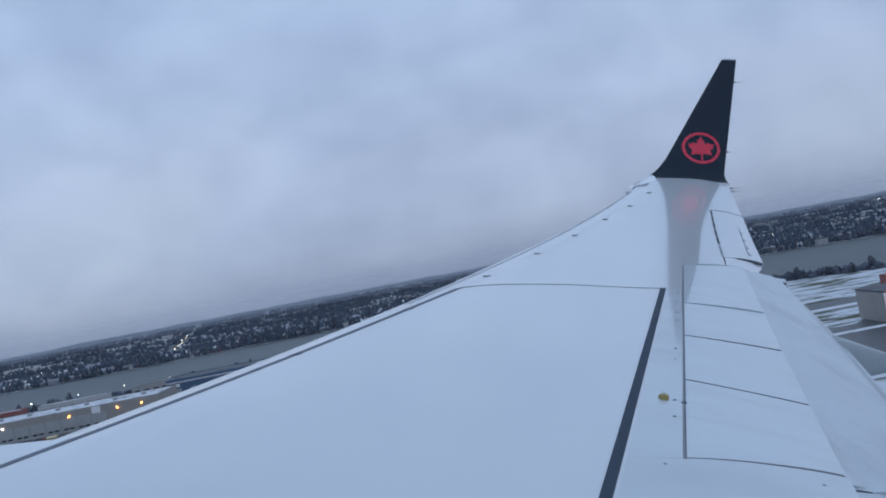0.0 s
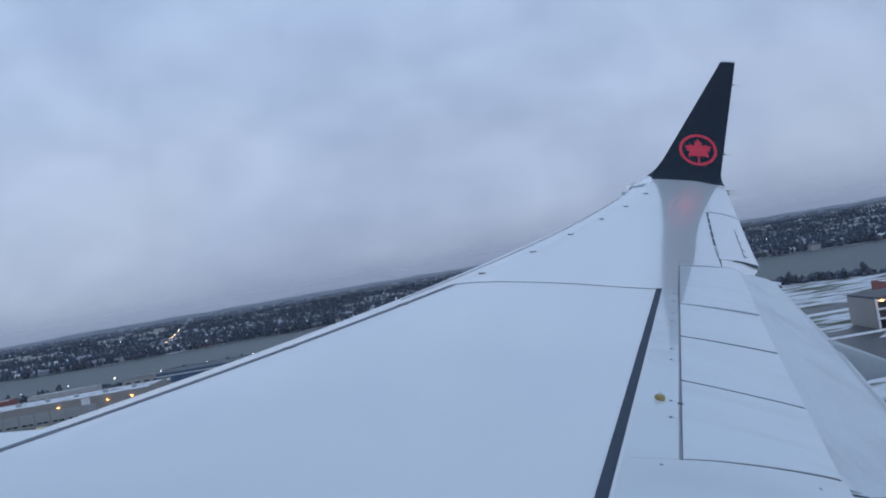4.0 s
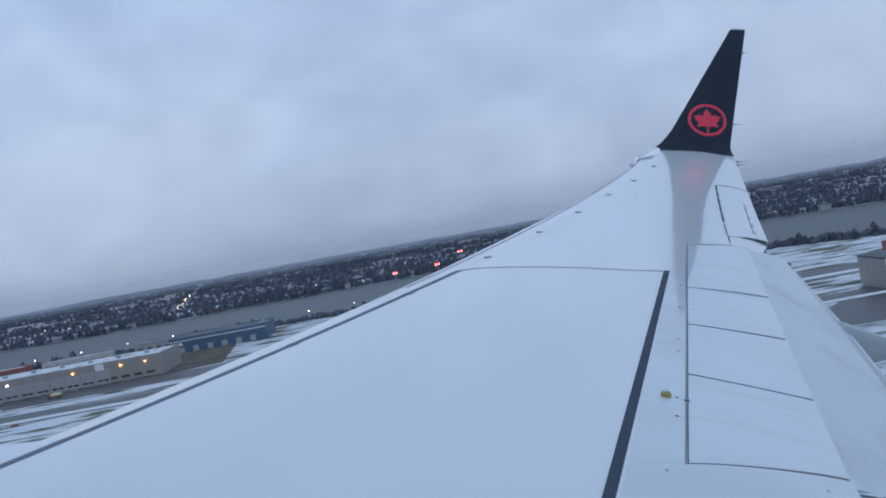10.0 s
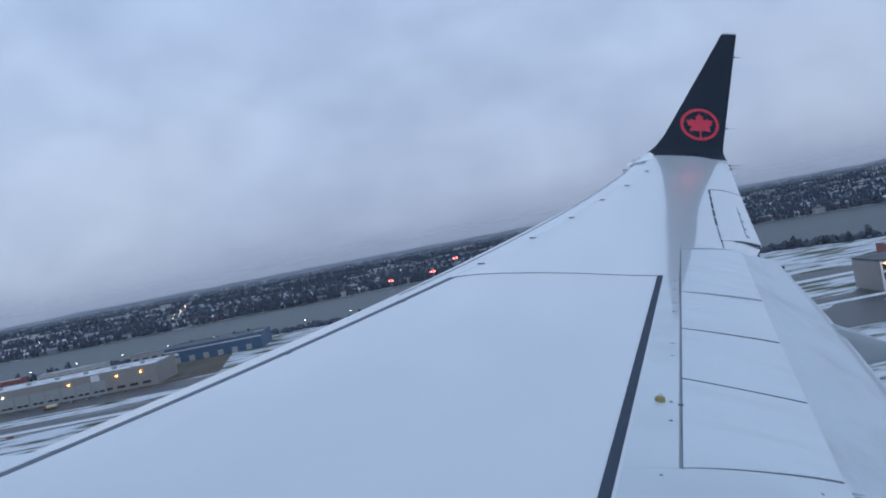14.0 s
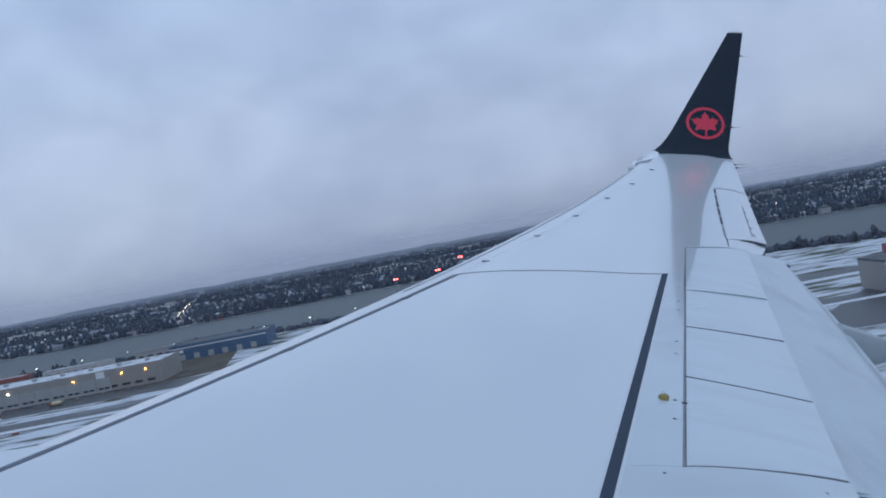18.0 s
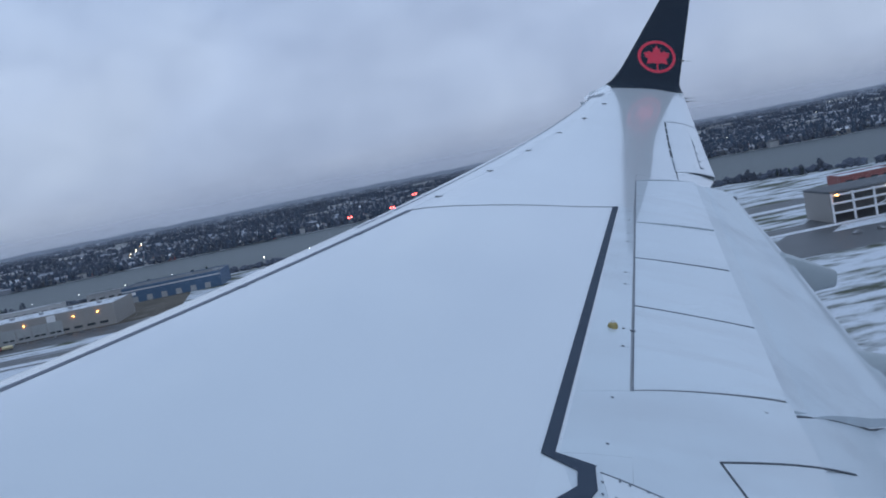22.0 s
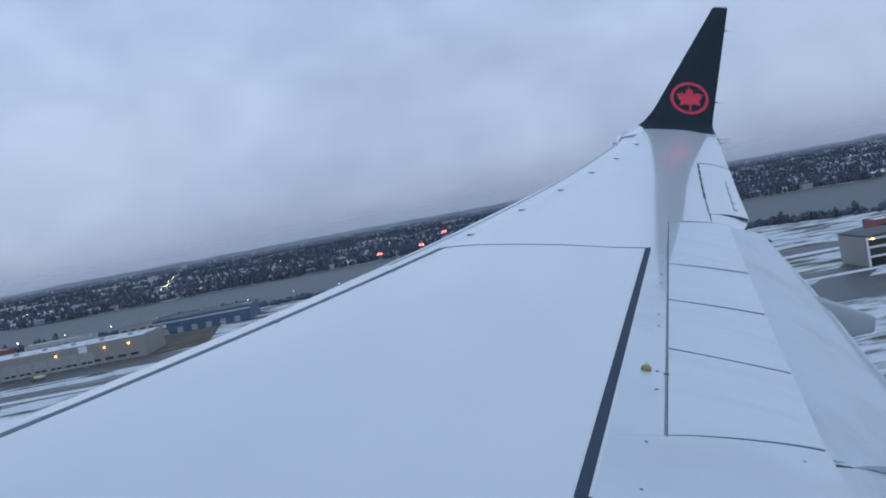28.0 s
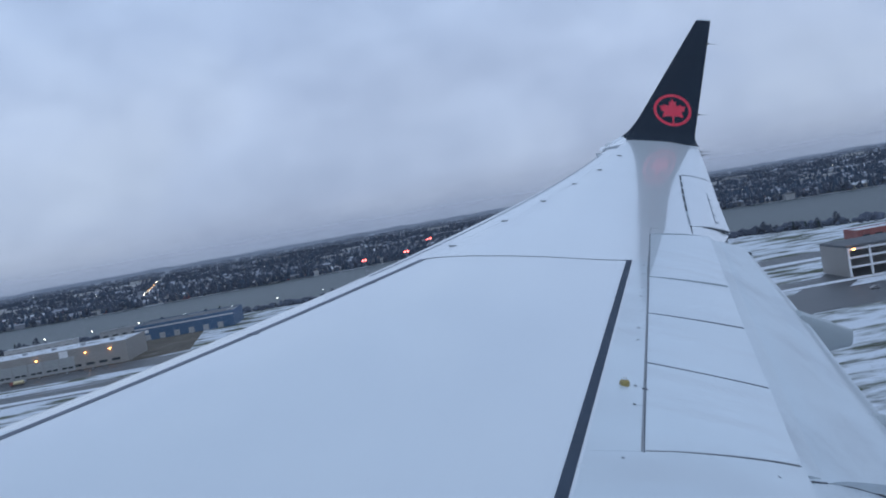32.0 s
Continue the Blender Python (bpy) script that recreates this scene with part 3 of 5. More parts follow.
def ring_at(s, fat=0.055, front=0.0, back=9.0):
    """One section of the winglet, or of its piece between front and back."""
    y, z, a = curl(s)
    x0, x1 = edges(z)
    c = x1 - x0
    n = Vector((0, -math.sin(a), math.cos(a)))
    ua, ub = max(0.0, (front - x0) / c), min(1.0, (back - x0) / c)
    us = [ua + (ub - ua) * (0.5 - 0.5 * math.cos(math.pi * k / 14)) for k in range(15)]
    t = [fat * c * 2 * (math.sqrt(u) * (1 - u) * 1.1) + 0.006 for u in us]
    return [Vector((x0 + u * c, y, z)) + n * w for u, w in zip(us, t)] + [Vector((x0 + u * c, y, z)) - n * w for u, w in reversed(list(zip(us, t)))]
split = 0.055
part("tip_fairing", loft(bmesh.new(), [ring_at(s) for s in (0.0, 0.03, split)]), WHITE, wing, smooth=True)
ROOT = 4.185
def s_at(z):
    return next(s for s in (k * 0.002 for k in range(2000)) if curl(s)[1] >= z)
lead_end = s_at(0.915)
part("tip_fairing", loft(bmesh.new(), [ring_at(split + 0.001 + (lead_end - split) * k / 6, back=ROOT - 0.003 - 0.004 * k) for k in range(7)]), WHITE, wing, "white root of the winglet's leading edge", smooth=True)
ss = [split + 0.003] + [split + (ARC - split) * k / 8 for k in range(1, 9)] + [ARC + RUN * k / 12 for k in range(1, 13)]
blade = part("winglet", loft(bmesh.new(), [ring_at(s, front=ROOT if s < lead_end else 0.0) for s in ss]), NAVY, wing, "near-black winglet with a red emblem", smooth=True)
part("tip_cap", loft(bmesh.new(), [ring_at(ARC + RUN + 0.002 + e) for e in (0.0, 0.022)]), FLAPGREY, wing, "pale grey cap of the winglet", smooth=True)
# lower blade of the split winglet
rings = []
for k in range(9):
    s = k / 8
    x0, x1 = 3.64 + 0.70 * s, 5.25 - 0.25 * s
    y, z = 16.36 + 0.75 * s, 0.63 - 1.15 * s
    rings.append([Vector((x0 + (x1 - x0) * u, y + 0.04 * v * (1 - u) * math.sqrt(u + 0.02) * 3, z)) for u, v in
                  [(q / 8, 1) for q in range(9)] + [(q / 8, -1) for q in range(7, 0, -1)]])
part("lower_winglet", loft(bmesh.new(), rings), WHITE, wing, "pale grey lower winglet blade", smooth=True)

# lamp cover before the winglet's root
def plate(points, thick):
    bm = bmesh.new()
    top = [Vector(q) for q in points]
    return loft(bm, [top, [q - Vector((0, 0, thick)) for q in top]])
part("lamp_cover", plate(((4.068, 15.974, 0.798), (3.748, 15.83, 0.725), (3.93, 16.11, 0.815), (4.120, 16.425, 0.914), (4.186, 16.408, 0.914)), 0.02), BRIGHT, wing, "bright white lamp cover at the wing tip")

# the emblem, laid on the blade's inner face: a ring and a lobed leaf
EC = ARC + (1.435 - curl(ARC)[1]) / math.sin(A1)
def on_blade(dx, ds, off):
    y, z, a = curl(EC + ds)
    x0, x1 = edges(z)
    x = 5.085 + dx
    u = min(0.98, max(0.02, (x - x0) / (x1 - x0)))
    w = 0.055 * (x1 - x0) * 2 * (math.sqrt(u) * (1 - u) * 1.1) + 0.006 + off
    return Vector((x, y, z)) + Vector((0, -math.sin(a), math.cos(a))) * w
bm = bmesh.new()
N = 56
loops = [[bm.verts.new(on_blade(rx * math.cos(k * math.tau / N), ry * math.sin(k * math.tau / N), 0.004)) for k in range(N)] for rx, ry in ((0.350, 0.302), (0.298, 0.252))]
for k in range(N):
    if not N * 0.735 < k < N * 0.745:
        j = (k + 1) % N
        bm.faces.new((loops[0][k], loops[0][j], loops[1][j], loops[1][k]))
part("emblem_ring", bm, RED, blade, "red ring")
LEAF = ((0, 1.0), (0.14, 0.70), (0.27, 0.74), (0.25, 0.42), (0.40, 0.36), (0.62, 0.52), (0.66, 0.38), (1.0, 0.34), (0.86, 0.10), (0.92, 0.0), (0.66, -0.18),
        (0.80, -0.64), (0.34, -0.54), (0.06, -0.60), (0.06, -1.28))
pts = [(0.245 * x, 0.215 * y) for x, y in LEAF] + [(-0.245 * x, 0.215 * y) for x, y in reversed(LEAF[1:])]
bm = bmesh.new()
mid = bm.verts.new(on_blade(0, 0, 0.005))
vs = [bm.verts.new(on_blade(x, y, 0.005)) for x, y in pts]
for a, b in zip(vs, vs[1:] + vs[:1]):
    bm.faces.new((mid, a, b))
part("emblem_leaf", bm, RED, blade, "red lobed leaf")

# faint seams on the skin
part("skin_seam", strip((0.943, 5.341), (1.185, 5.385), 0.004, 0.002, 0.003), FLAPGREY, wing)
part("aileron_end_seam", strip(plan(0.782, 14.15), plan(0.995, 14.43), 0.014, 0.004, 0.004), SEAL, wing)
# static wicks
for s in (ARC + 0.33, ARC + 1.72):
    y, z, a = curl(s)
    x = edges(z)[1]
    w = part("static_wick", rod((x - 0.01, y, z), (x + 0.19, y, z - 0.005), 0.0035, 0.002, 6), BLACK, wing)
    part("wick_base", rod((x - 0.04, y, z), (x + 0.035, y, z), 0.018, 0.013, 8), BLACK, w)
for y in (16.25, 16.05):
    p = at_u(1.0, y)
    w = part("static_wick", rod(p - Vector((0.01, 0, 0)), p + Vector((0.19, 0, 0.01)), 0.0045, 0.003, 6), BLACK, wing)
    part("wick_base", rod(p - Vector((0.04, 0, 0)), p + Vector((0.04, 0, 0)), 0.014, 0.009, 8), BLACK, w)


# ---- the cabin side that carries the wing: a plain shell with one window opening ----
hull = thing("airplane_fuselage", "white airliner fuselage side with one cabin window", "airplane fuselage", AIR)
def hull_patch(x0, x1, a0, a1):
    bm = bmesh.new()
    rings = []
    for k in range(2):
        x = (x0, x1)[k]
        n = max(2, int((a1 - a0) / 5))
        arc = [radians(a0 + (a1 - a0) * q / n) for q in range(n + 1)]
        rings.append([Vector((x, 1.90 * math.cos(a), -0.35 + 1.90 * math.sin(a))) for a in arc]
                     + [Vector((x, 1.82 * math.cos(a), -0.35 + 1.82 * math.sin(a))) for a in reversed(arc)])
    return loft(bm, rings)
for x0, x1, a0, a1 in ((-9, -0.32, -180, 180), (0.32, 9, -180, 180), (-0.318, 0.318, 21.5, 180), (-0.318, 0.318, -180, -1)):
    part("hull_skin", hull_patch(x0, x1, a0, a1), WHITE, hull, smooth=True)

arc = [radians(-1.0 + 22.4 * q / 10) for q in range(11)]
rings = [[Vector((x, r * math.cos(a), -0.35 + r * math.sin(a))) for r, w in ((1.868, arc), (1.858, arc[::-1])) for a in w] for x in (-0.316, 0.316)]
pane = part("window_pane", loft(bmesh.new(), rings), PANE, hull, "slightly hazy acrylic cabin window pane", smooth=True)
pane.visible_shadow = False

for x in (-8.98, 8.94):
    part("bulkhead", loft(bmesh.new(), [[Vector((x + e, 1.81 * math.cos(q * math.tau / 48), -0.35 + 1.81 * math.sin(q * math.tau / 48))) for q in range(48)] for e in (0, 0.04)]), FLAPGREY, hull)


# ---- ground, river and the far shore ----
rng = random.Random(7)
SNOWGRASS = surface("snow_patched_winter_grass", (0.085, 0.092, 0.060), 0.9, vary=0.35, scale=0.03, stretch=(0.3, 1, 1), fine=0.5, spec=0.2,
                    dirt=(0.62, 0.65, 0.70), dirt_at=(0.42, 0.53), dirt_scale=0.085, dirt_stretch=(0.28, 0.85, 1))
TOWNGROUND = surface("thin_snow_over_gardens", (0.070, 0.080, 0.098), 0.9, vary=0.4, scale=0.02, fine=0.2, spec=0.2,
                     dirt=(0.55, 0.58, 0.62), dirt_at=(0.64, 0.78), dirt_scale=0.025)
BROWNFIELD = surface("brown_winter_field", (0.105, 0.088, 0.070), 0.95, vary=0.3, scale=0.05, fine=0.6, spec=0.2,
                     dirt=(0.30, 0.29, 0.28), dirt_at=(0.58, 0.80), dirt_scale=0.06, dirt_stretch=(0.4, 1, 1))
ASPHALT = surface("wet_asphalt", (0.050, 0.053, 0.058), 0.45, vary=0.25, scale=0.06, stretch=(0.2, 1, 1), fine=1.0,
                  dirt=(0.40, 0.42, 0.46), dirt_at=(0.60, 0.74), dirt_scale=0.05, dirt_stretch=(0.12, 1, 1))
PLOUGHED = surface("ploughed_snow", (0.66, 0.68, 0.72), 0.85, vary=0.1, scale=0.2, fine=1.5, dirt=(0.32, 0.33, 0.34), dirt_at=(0.58, 0.75), dirt_scale=0.12)
WATER = surface("grey_green_river_water", (0.076, 0.093, 0.098), 0.48, vary=0.10, scale=0.006, stretch=(0.4, 1, 1), fine=0.05, bump=0.25, bump_scale=0.25, spec=0.2)
BEIGE = surface("beige_metal_siding", (0.29, 0.27, 0.25), 0.6, vary=0.06, scale=0.2, fine=2.0, dirt=(0.28, 0.26, 0.24), dirt_at=(0.6, 0.8), dirt_scale=0.15)
DOORGREY = surface("grey_hangar_door", (0.33, 0.34, 0.34), 0.5, vary=0.06, scale=0.3, fine=2.0)
ROOFDARK = surface("dark_flat_roof", (0.10, 0.105, 0.115), 0.8, vary=0.2, scale=0.1, fine=1.0, dirt=(0.55, 0.57, 0.60), dirt_at=(0.60, 0.68), dirt_scale=0.05)
ROOFSNOW = surface("snow_on_roof", (0.66, 0.68, 0.72), 0.85, vary=0.08, scale=0.2, fine=1.0, dirt=(0.20, 0.20, 0.21), dirt_at=(0.52, 0.62), dirt_scale=0.10)
BLUEWALL = surface("blue_cladding", (0.05, 0.105, 0.19), 0.5, vary=0.08, scale=0.2, fine=1.5)
BRICKRED = surface("dull_red_cladding", (0.26, 0.075, 0.065), 0.6, vary=0.12, scale=0.2, fine=1.5)
PALEWALL = surface("pale_wall", (0.45, 0.45, 0.45), 0.7, vary=0.08, scale=0.3, fine=2.0, random_by="object", spread=0.35)
GLASS = surface("dark_window_glass", (0.03, 0.035, 0.04), 0.1, vary=0.1, spec=0.8)
STEEL = surface("galvanised_steel", (0.34, 0.35, 0.37), 0.45, metal=0.6, vary=0.1, scale=1.0)
TRUNK = surface("dark_bark", (0.06, 0.05, 0.042), 0.9, vary=0.3, scale=2.0)
NEEDLES = surface("dark_conifer_foliage", (0.026, 0.040, 0.034), 0.9, vary=0.35, scale=0.5, fine=3.0, spec=0.1)
# Far woods and crowns: distance haze is mixed into these blue-grey base colours.
WOODS = surface("hazed_winter_woods", (0.058, 0.078, 0.112), 0.95, vary=0.3, scale=0.012, fine=0.2, random_by="island", spread=0.2, spec=0.1)
TWIGS = surface("hazed_winter_crowns", (0.078, 0.090, 0.120), 0.95, vary=0.25, scale=0.02, fine=0.5, random_by="island", spread=0.25, spec=0.1)
TOWNWALL = surface("house_walls", (0.20, 0.21, 0.235), 0.8, vary=0.12, scale=0.05, fine=0.5, random_by="island", spread=0.6, spec=0.2)
TOWNROOF = surface("house_roofs", (0.25, 0.265, 0.30), 0.85, vary=0.2, scale=0.1, fine=0.8, random_by="island", spread=0.75, spec=0.2)
ORANGE = glowing("sodium_lamp", (1.0, 0.42, 0.10), 14.0)
COOL = glowing("white_lamp", (1.0, 0.93, 0.78), 12.0)
REDGLOW = glowing("red_obstruction_lamp", (1.0, 0.10, 0.09), 12.0)
WHITESIGN = surface("white_sign_panel", (0.75, 0.75, 0.76), 0.5, vary=0.04)


def near_bank(x):
    return 905 - 300 * smooth(-40, 620, x) + 9 * math.sin(x / 130) + 5 * math.sin(x / 37)


def far_bank(x):
    return 1360 - 260 * smooth(-40, 760, x) + 16 * math.sin(x / 210 + 1) + 7 * math.sin(x / 61)


def sheet(name, outline_a, outline_b, z, material, label, category):
    """A strip between two lines of plan points."""
    bm = bmesh.new()
    a = [bm.verts.new((x, y, z)) for x, y in outline_a]
    b = [bm.verts.new((x, y, z)) for x, y in outline_b]
    for i in range(len(a) - 1):
        bm.faces.new((a[i], a[i + 1], b[i + 1], b[i]))
    return tagged(part(name, bm, material), label, category, kind="structure")


bm = bmesh.new()
xs = [-3900 + 300 * k for k in range(27)]
ysg = [-900 + 300 * k for k in range(20)]
grid = [[bm.verts.new((x, y, 0)) for x in xs] for y in ysg]
for r0, r1 in zip(grid, grid[1:]):
    for k in range(len(xs) - 1):
        bm.faces.new((r0[k], r0[k + 1], r1[k + 1], r1[k]))
tagged(part("ground", bm, SNOWGRASS), "flat airfield grass with patches of thin snow", "ground", kind="structure")
line = [-3800 + 38 * k for k in range(201)]
sheet("water", [(x, near_bank(x)) for x in line], [(x, far_bank(x)) for x in line], 0.06, WATER, "wide grey-green river between low banks", "river")
sheet("ground_town", [(x, far_bank(x)) for x in line], [(x, 4800) for x in line], 0.10, TOWNGROUND, "snow-dusted gardens of the far shore", "ground")
sheet("water_far", [(x, 4150 + 30 * math.sin(x / 300)) for x in line], [(x, 4420 + 40 * math.sin(x / 420)) for x in line], 0.25, WATER, "pale distant arm of the river", "river")
sheet("field", [(-700, 610), (-380, 590), (-160, 640)], [(-760, 850), (-420, 860), (-190, 862)], 0.08, BROWNFIELD, "bare brown winter field beside the airfield", "field")


def band(name, p, q, width, z, material, label, category):
    p, q = Vector(p), Vector(q)
    side = Vector((-(q - p).y, (q - p).x)).normalized() * width / 2
    n = 40
    return sheet(name, [tuple(p.lerp(q, k / n) - side) for k in range(n + 1)], [tuple(p.lerp(q, k / n) + side) for k in range(n + 1)], z, material, label, category)


band("road_taxiway", (-1500, 455), (1500, 395), 26, 0.12, ASPHALT, "dark damp taxiway between snowy verges", "taxiway")
band("road_runway", (-1500, 560), (420, 515), 44, 0.13, ASPHALT, "dark parallel runway streaked with snow", "runway")
band("road_link", (70, 250), (330, 540), 22, 0.14, ASPHALT, "dark link taxiway crossing the grass", "taxiway")
band("road_apron", (-430, 612), (-120, 606), 46, 0.15, ASPHALT, "wet asphalt apron in front of a hangar", "apron")
band("road_apron_east", (150, 372), (420, 352), 50, 0.16, ASPHALT, "wet asphalt apron beside a steel hangar", "apron")
band("road_shore", (-1500, 884), (-60, 884), 9, 0.15, ASPHALT, "narrow shore road along the river", "road")
for y, w in ((437, 7), (472, 9), (533, 11), (583, 8)):
    band("snow_bank", (-1500, y + 1500 * 0.0234 - 20), (900, y - 900 * 0.0234 - 20), w, 0.20, PLOUGHED, "line of ploughed snow beside the pavement", "snow")
for k in range(9):
    xs = [-1500 + 330 * k + (240 + 60 * math.sin(5 * k)) * q / 14 for q in range(15)]
    sheet("snow_shore", [(x, far_bank(x) + 1) for x in xs], [(x, far_bank(x) + 4 + (16 + 9 * math.sin(k * 3)) * math.sin(math.pi * q / 14) ** 0.5) for q, x in enumerate(xs)], 0.26, PLOUGHED, "strip of snow along the far river bank", "snow")
band("road_avenue", (-410, 1375), (-940, 3600), 16, 0.22, ASPHALT, "straight avenue with rows of lit lamps", "road")
for k in range(4):
    x = -1350 + 760 * k
    band("road_street", (x, 1400), (x * 1.9, 3900), 9, 0.18, PLOUGHED, "snowy residential street among houses", "road")
for k in range(3):
    band("road_street", (-2600, 1480 + 390 * k), (2900, 1400 + 380 * k), 9, 0.19, PLOUGHED, "snowy residential street among houses", "road")


# far wooded ridge that closes the view
bm = bmesh.new()
rr = random.Random(3)
rows = []
for d, h in ((4560, 0), (4680, 1.0), (4800, 0.0)):
    row = []
    for k in range(161):
        x = -4000 + 50 * k
        top = 17 + 9 * noise.noise(Vector((x / 900, 2.0, 0))) + 5 * noise.noise(Vector((x / 130, 5.0, 0))) + 5 * rr.random()
        row.append(bm.verts.new((x, d - (x / 4000) ** 2 * 1400, h * top)))
    rows.append(row)
for a, b in zip(rows, rows[1:]):
    for k in range(160):
        bm.faces.new((a[k], a[k + 1], b[k + 1], b[k]))
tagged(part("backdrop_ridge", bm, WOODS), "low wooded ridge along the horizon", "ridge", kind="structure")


# low winter mist closing the distance: haze put in as upright see-through sheets
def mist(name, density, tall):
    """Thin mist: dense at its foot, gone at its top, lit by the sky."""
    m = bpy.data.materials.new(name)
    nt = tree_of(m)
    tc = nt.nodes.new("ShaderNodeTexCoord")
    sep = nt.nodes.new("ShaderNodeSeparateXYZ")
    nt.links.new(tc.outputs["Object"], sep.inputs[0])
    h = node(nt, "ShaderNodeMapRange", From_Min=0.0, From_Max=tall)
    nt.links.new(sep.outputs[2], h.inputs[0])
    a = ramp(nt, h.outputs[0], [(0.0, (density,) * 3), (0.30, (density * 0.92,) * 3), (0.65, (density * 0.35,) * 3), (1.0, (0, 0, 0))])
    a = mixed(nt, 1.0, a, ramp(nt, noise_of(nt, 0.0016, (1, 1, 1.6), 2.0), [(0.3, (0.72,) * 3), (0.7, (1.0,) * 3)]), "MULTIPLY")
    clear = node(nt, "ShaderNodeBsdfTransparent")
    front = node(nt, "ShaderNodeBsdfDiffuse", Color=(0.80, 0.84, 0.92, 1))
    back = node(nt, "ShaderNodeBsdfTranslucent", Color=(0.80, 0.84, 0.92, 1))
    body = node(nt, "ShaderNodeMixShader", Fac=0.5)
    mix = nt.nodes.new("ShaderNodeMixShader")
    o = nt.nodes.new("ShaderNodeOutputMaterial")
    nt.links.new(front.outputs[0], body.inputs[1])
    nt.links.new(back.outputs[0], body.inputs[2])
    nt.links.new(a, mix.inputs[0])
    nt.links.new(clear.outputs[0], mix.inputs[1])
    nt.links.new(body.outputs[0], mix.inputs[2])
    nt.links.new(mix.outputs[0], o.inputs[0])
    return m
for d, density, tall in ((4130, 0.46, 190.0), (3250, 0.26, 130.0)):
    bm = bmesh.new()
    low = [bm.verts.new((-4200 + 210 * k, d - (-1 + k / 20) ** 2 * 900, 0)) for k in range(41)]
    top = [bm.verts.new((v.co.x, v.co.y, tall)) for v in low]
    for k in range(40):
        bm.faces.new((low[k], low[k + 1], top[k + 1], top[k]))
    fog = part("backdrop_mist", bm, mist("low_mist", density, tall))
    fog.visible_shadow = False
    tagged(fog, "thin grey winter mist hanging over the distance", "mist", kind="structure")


# ---- woods and houses of the far shore, past counting ----
def joined(name, verts, faces, materials, index=None):
    me = bpy.data.meshes.new(name)
    me.from_pydata(verts, [], faces)
    for m in materials:
        me.materials.append(m)
    if index is not None:
        me.polygons.foreach_set("material_index", index)
    me.update()
    return new(name, me)


def conifer(v, f, x, y, z, h, r, rnd):
    for k in range(3):
        z0, z1 = z + h * (0.12 + 0.26 * k), z + h * (0.52 + 0.24 * k)
        n, ra, b = len(v), r * (1 - 0.27 * k), rnd.random() * 2
        for q in range(6):
            s = ra * (0.75 + 0.5 * rnd.random())
            v.append((x + s * math.cos(b + q * 1.0472), y + s * math.sin(b + q * 1.0472), z0 + h * 0.07 * rnd.random()))
        v.append((x + 0.2 * r * (rnd.random() - 0.5), y + 0.2 * r * (rnd.random() - 0.5), z1))
        for q in range(6):
            f.append((n + q, n + (q + 1) % 6, n + 6))


ICO = ((0, 0, 1), (0.89, 0, 0.45), (0.28, 0.85, 0.45), (-0.72, 0.53, 0.45), (-0.72, -0.53, 0.45), (0.28, -0.85, 0.45),
       (0.72, 0.53, -0.45), (-0.28, 0.85, -0.45), (-0.89, 0, -0.45), (-0.28, -0.85, -0.45), (0.72, -0.53, -0.45), (0, 0, -1))
ICOF = ((0, 1, 2), (0, 2, 3), (0, 3, 4), (0, 4, 5), (0, 5, 1), (1, 6, 2), (2, 7, 3), (3, 8, 4), (4, 9, 5), (5, 10, 1),
        (6, 7, 2), (7, 8, 3), (8, 9, 4), (9, 10, 5), (10, 6, 1), (11, 7, 6), (11, 8, 7), (11, 9, 8), (11, 10, 9), (11, 6, 10))


def clump(v, f, x, y, z, r, h, rnd):
    n = len(v)
    for a, b, c in ICO:
        s = 0.6 + 0.75 * rnd.random()
        v.append((x + a * r * s, y + b * r * s, z + c * h * s))
    f.extend((n + i, n + j, n + k) for i, j, k in ICOF)


def house_into(v, f, idx, x, y, w, d, h, roof, turn):
    n = len(v)
    c, s = math.cos(turn), math.sin(turn)
    for px, py, pz in ((-w, -d, 0), (w, -d, 0), (w, d, 0), (-w, d, 0), (-w, -d, h), (w, -d, h), (w, d, h), (-w, d, h)):
        v.append((x + px * c - py * s, y + px * s + py * c, pz))
    f.extend(tuple(n + i for i in q) for q in ((0, 1, 5, 4), (1, 2, 6, 5), (2, 3, 7, 6), (3, 0, 4, 7)))
    idx.extend((0, 0, 0, 0))
    n = len(v)
    e = 0.6
    for px, py, pz in ((-w - e, -d - e, h), (w + e, -d - e, h), (w + e, d + e, h), (-w - e, d + e, h), (-w - e, 0, h + roof), (w + e, 0, h + roof)):
        v.append((x + px * c - py * s, y + px * s + py * c, pz))
    f.extend(tuple(n + i for i in q) for q in ((0, 1, 5, 4), (2, 3, 4, 5), (1, 2, 5), (3, 0, 4), (0, 3, 2, 1)))
    idx.extend((1, 1, 1, 1, 1))


# open snow fields among the woods
clearings = []
for k in range(26):
    y = 1500 + 2300 * rng.random()
    x = y * (-0.52 + 1.2 * rng.random())
    a, b = 35 + 80 * rng.random(), 30 + 70 * rng.random()
    clearings.append((x, y, a, b))
    rim = [(x + a * math.cos(q * math.tau / 22) * (0.75 + 0.4 * rng.random()), y + b * math.sin(q * math.tau / 22) * (0.75 + 0.4 * rng.random())) for q in range(22)]
    bm = bmesh.new()
    bm.faces.new([bm.verts.new((px, py, 0.30)) for px, py in rim])
    tagged(part("field_snow", bm, PLOUGHED), "open snow-covered field among dark woods", "snow field", kind="structure")


def in_clearing(x, y):
    return any(((x - cx) / a) ** 2 + ((y - cy) / b) ** 2 < 1 for cx, cy, a, b in clearings)


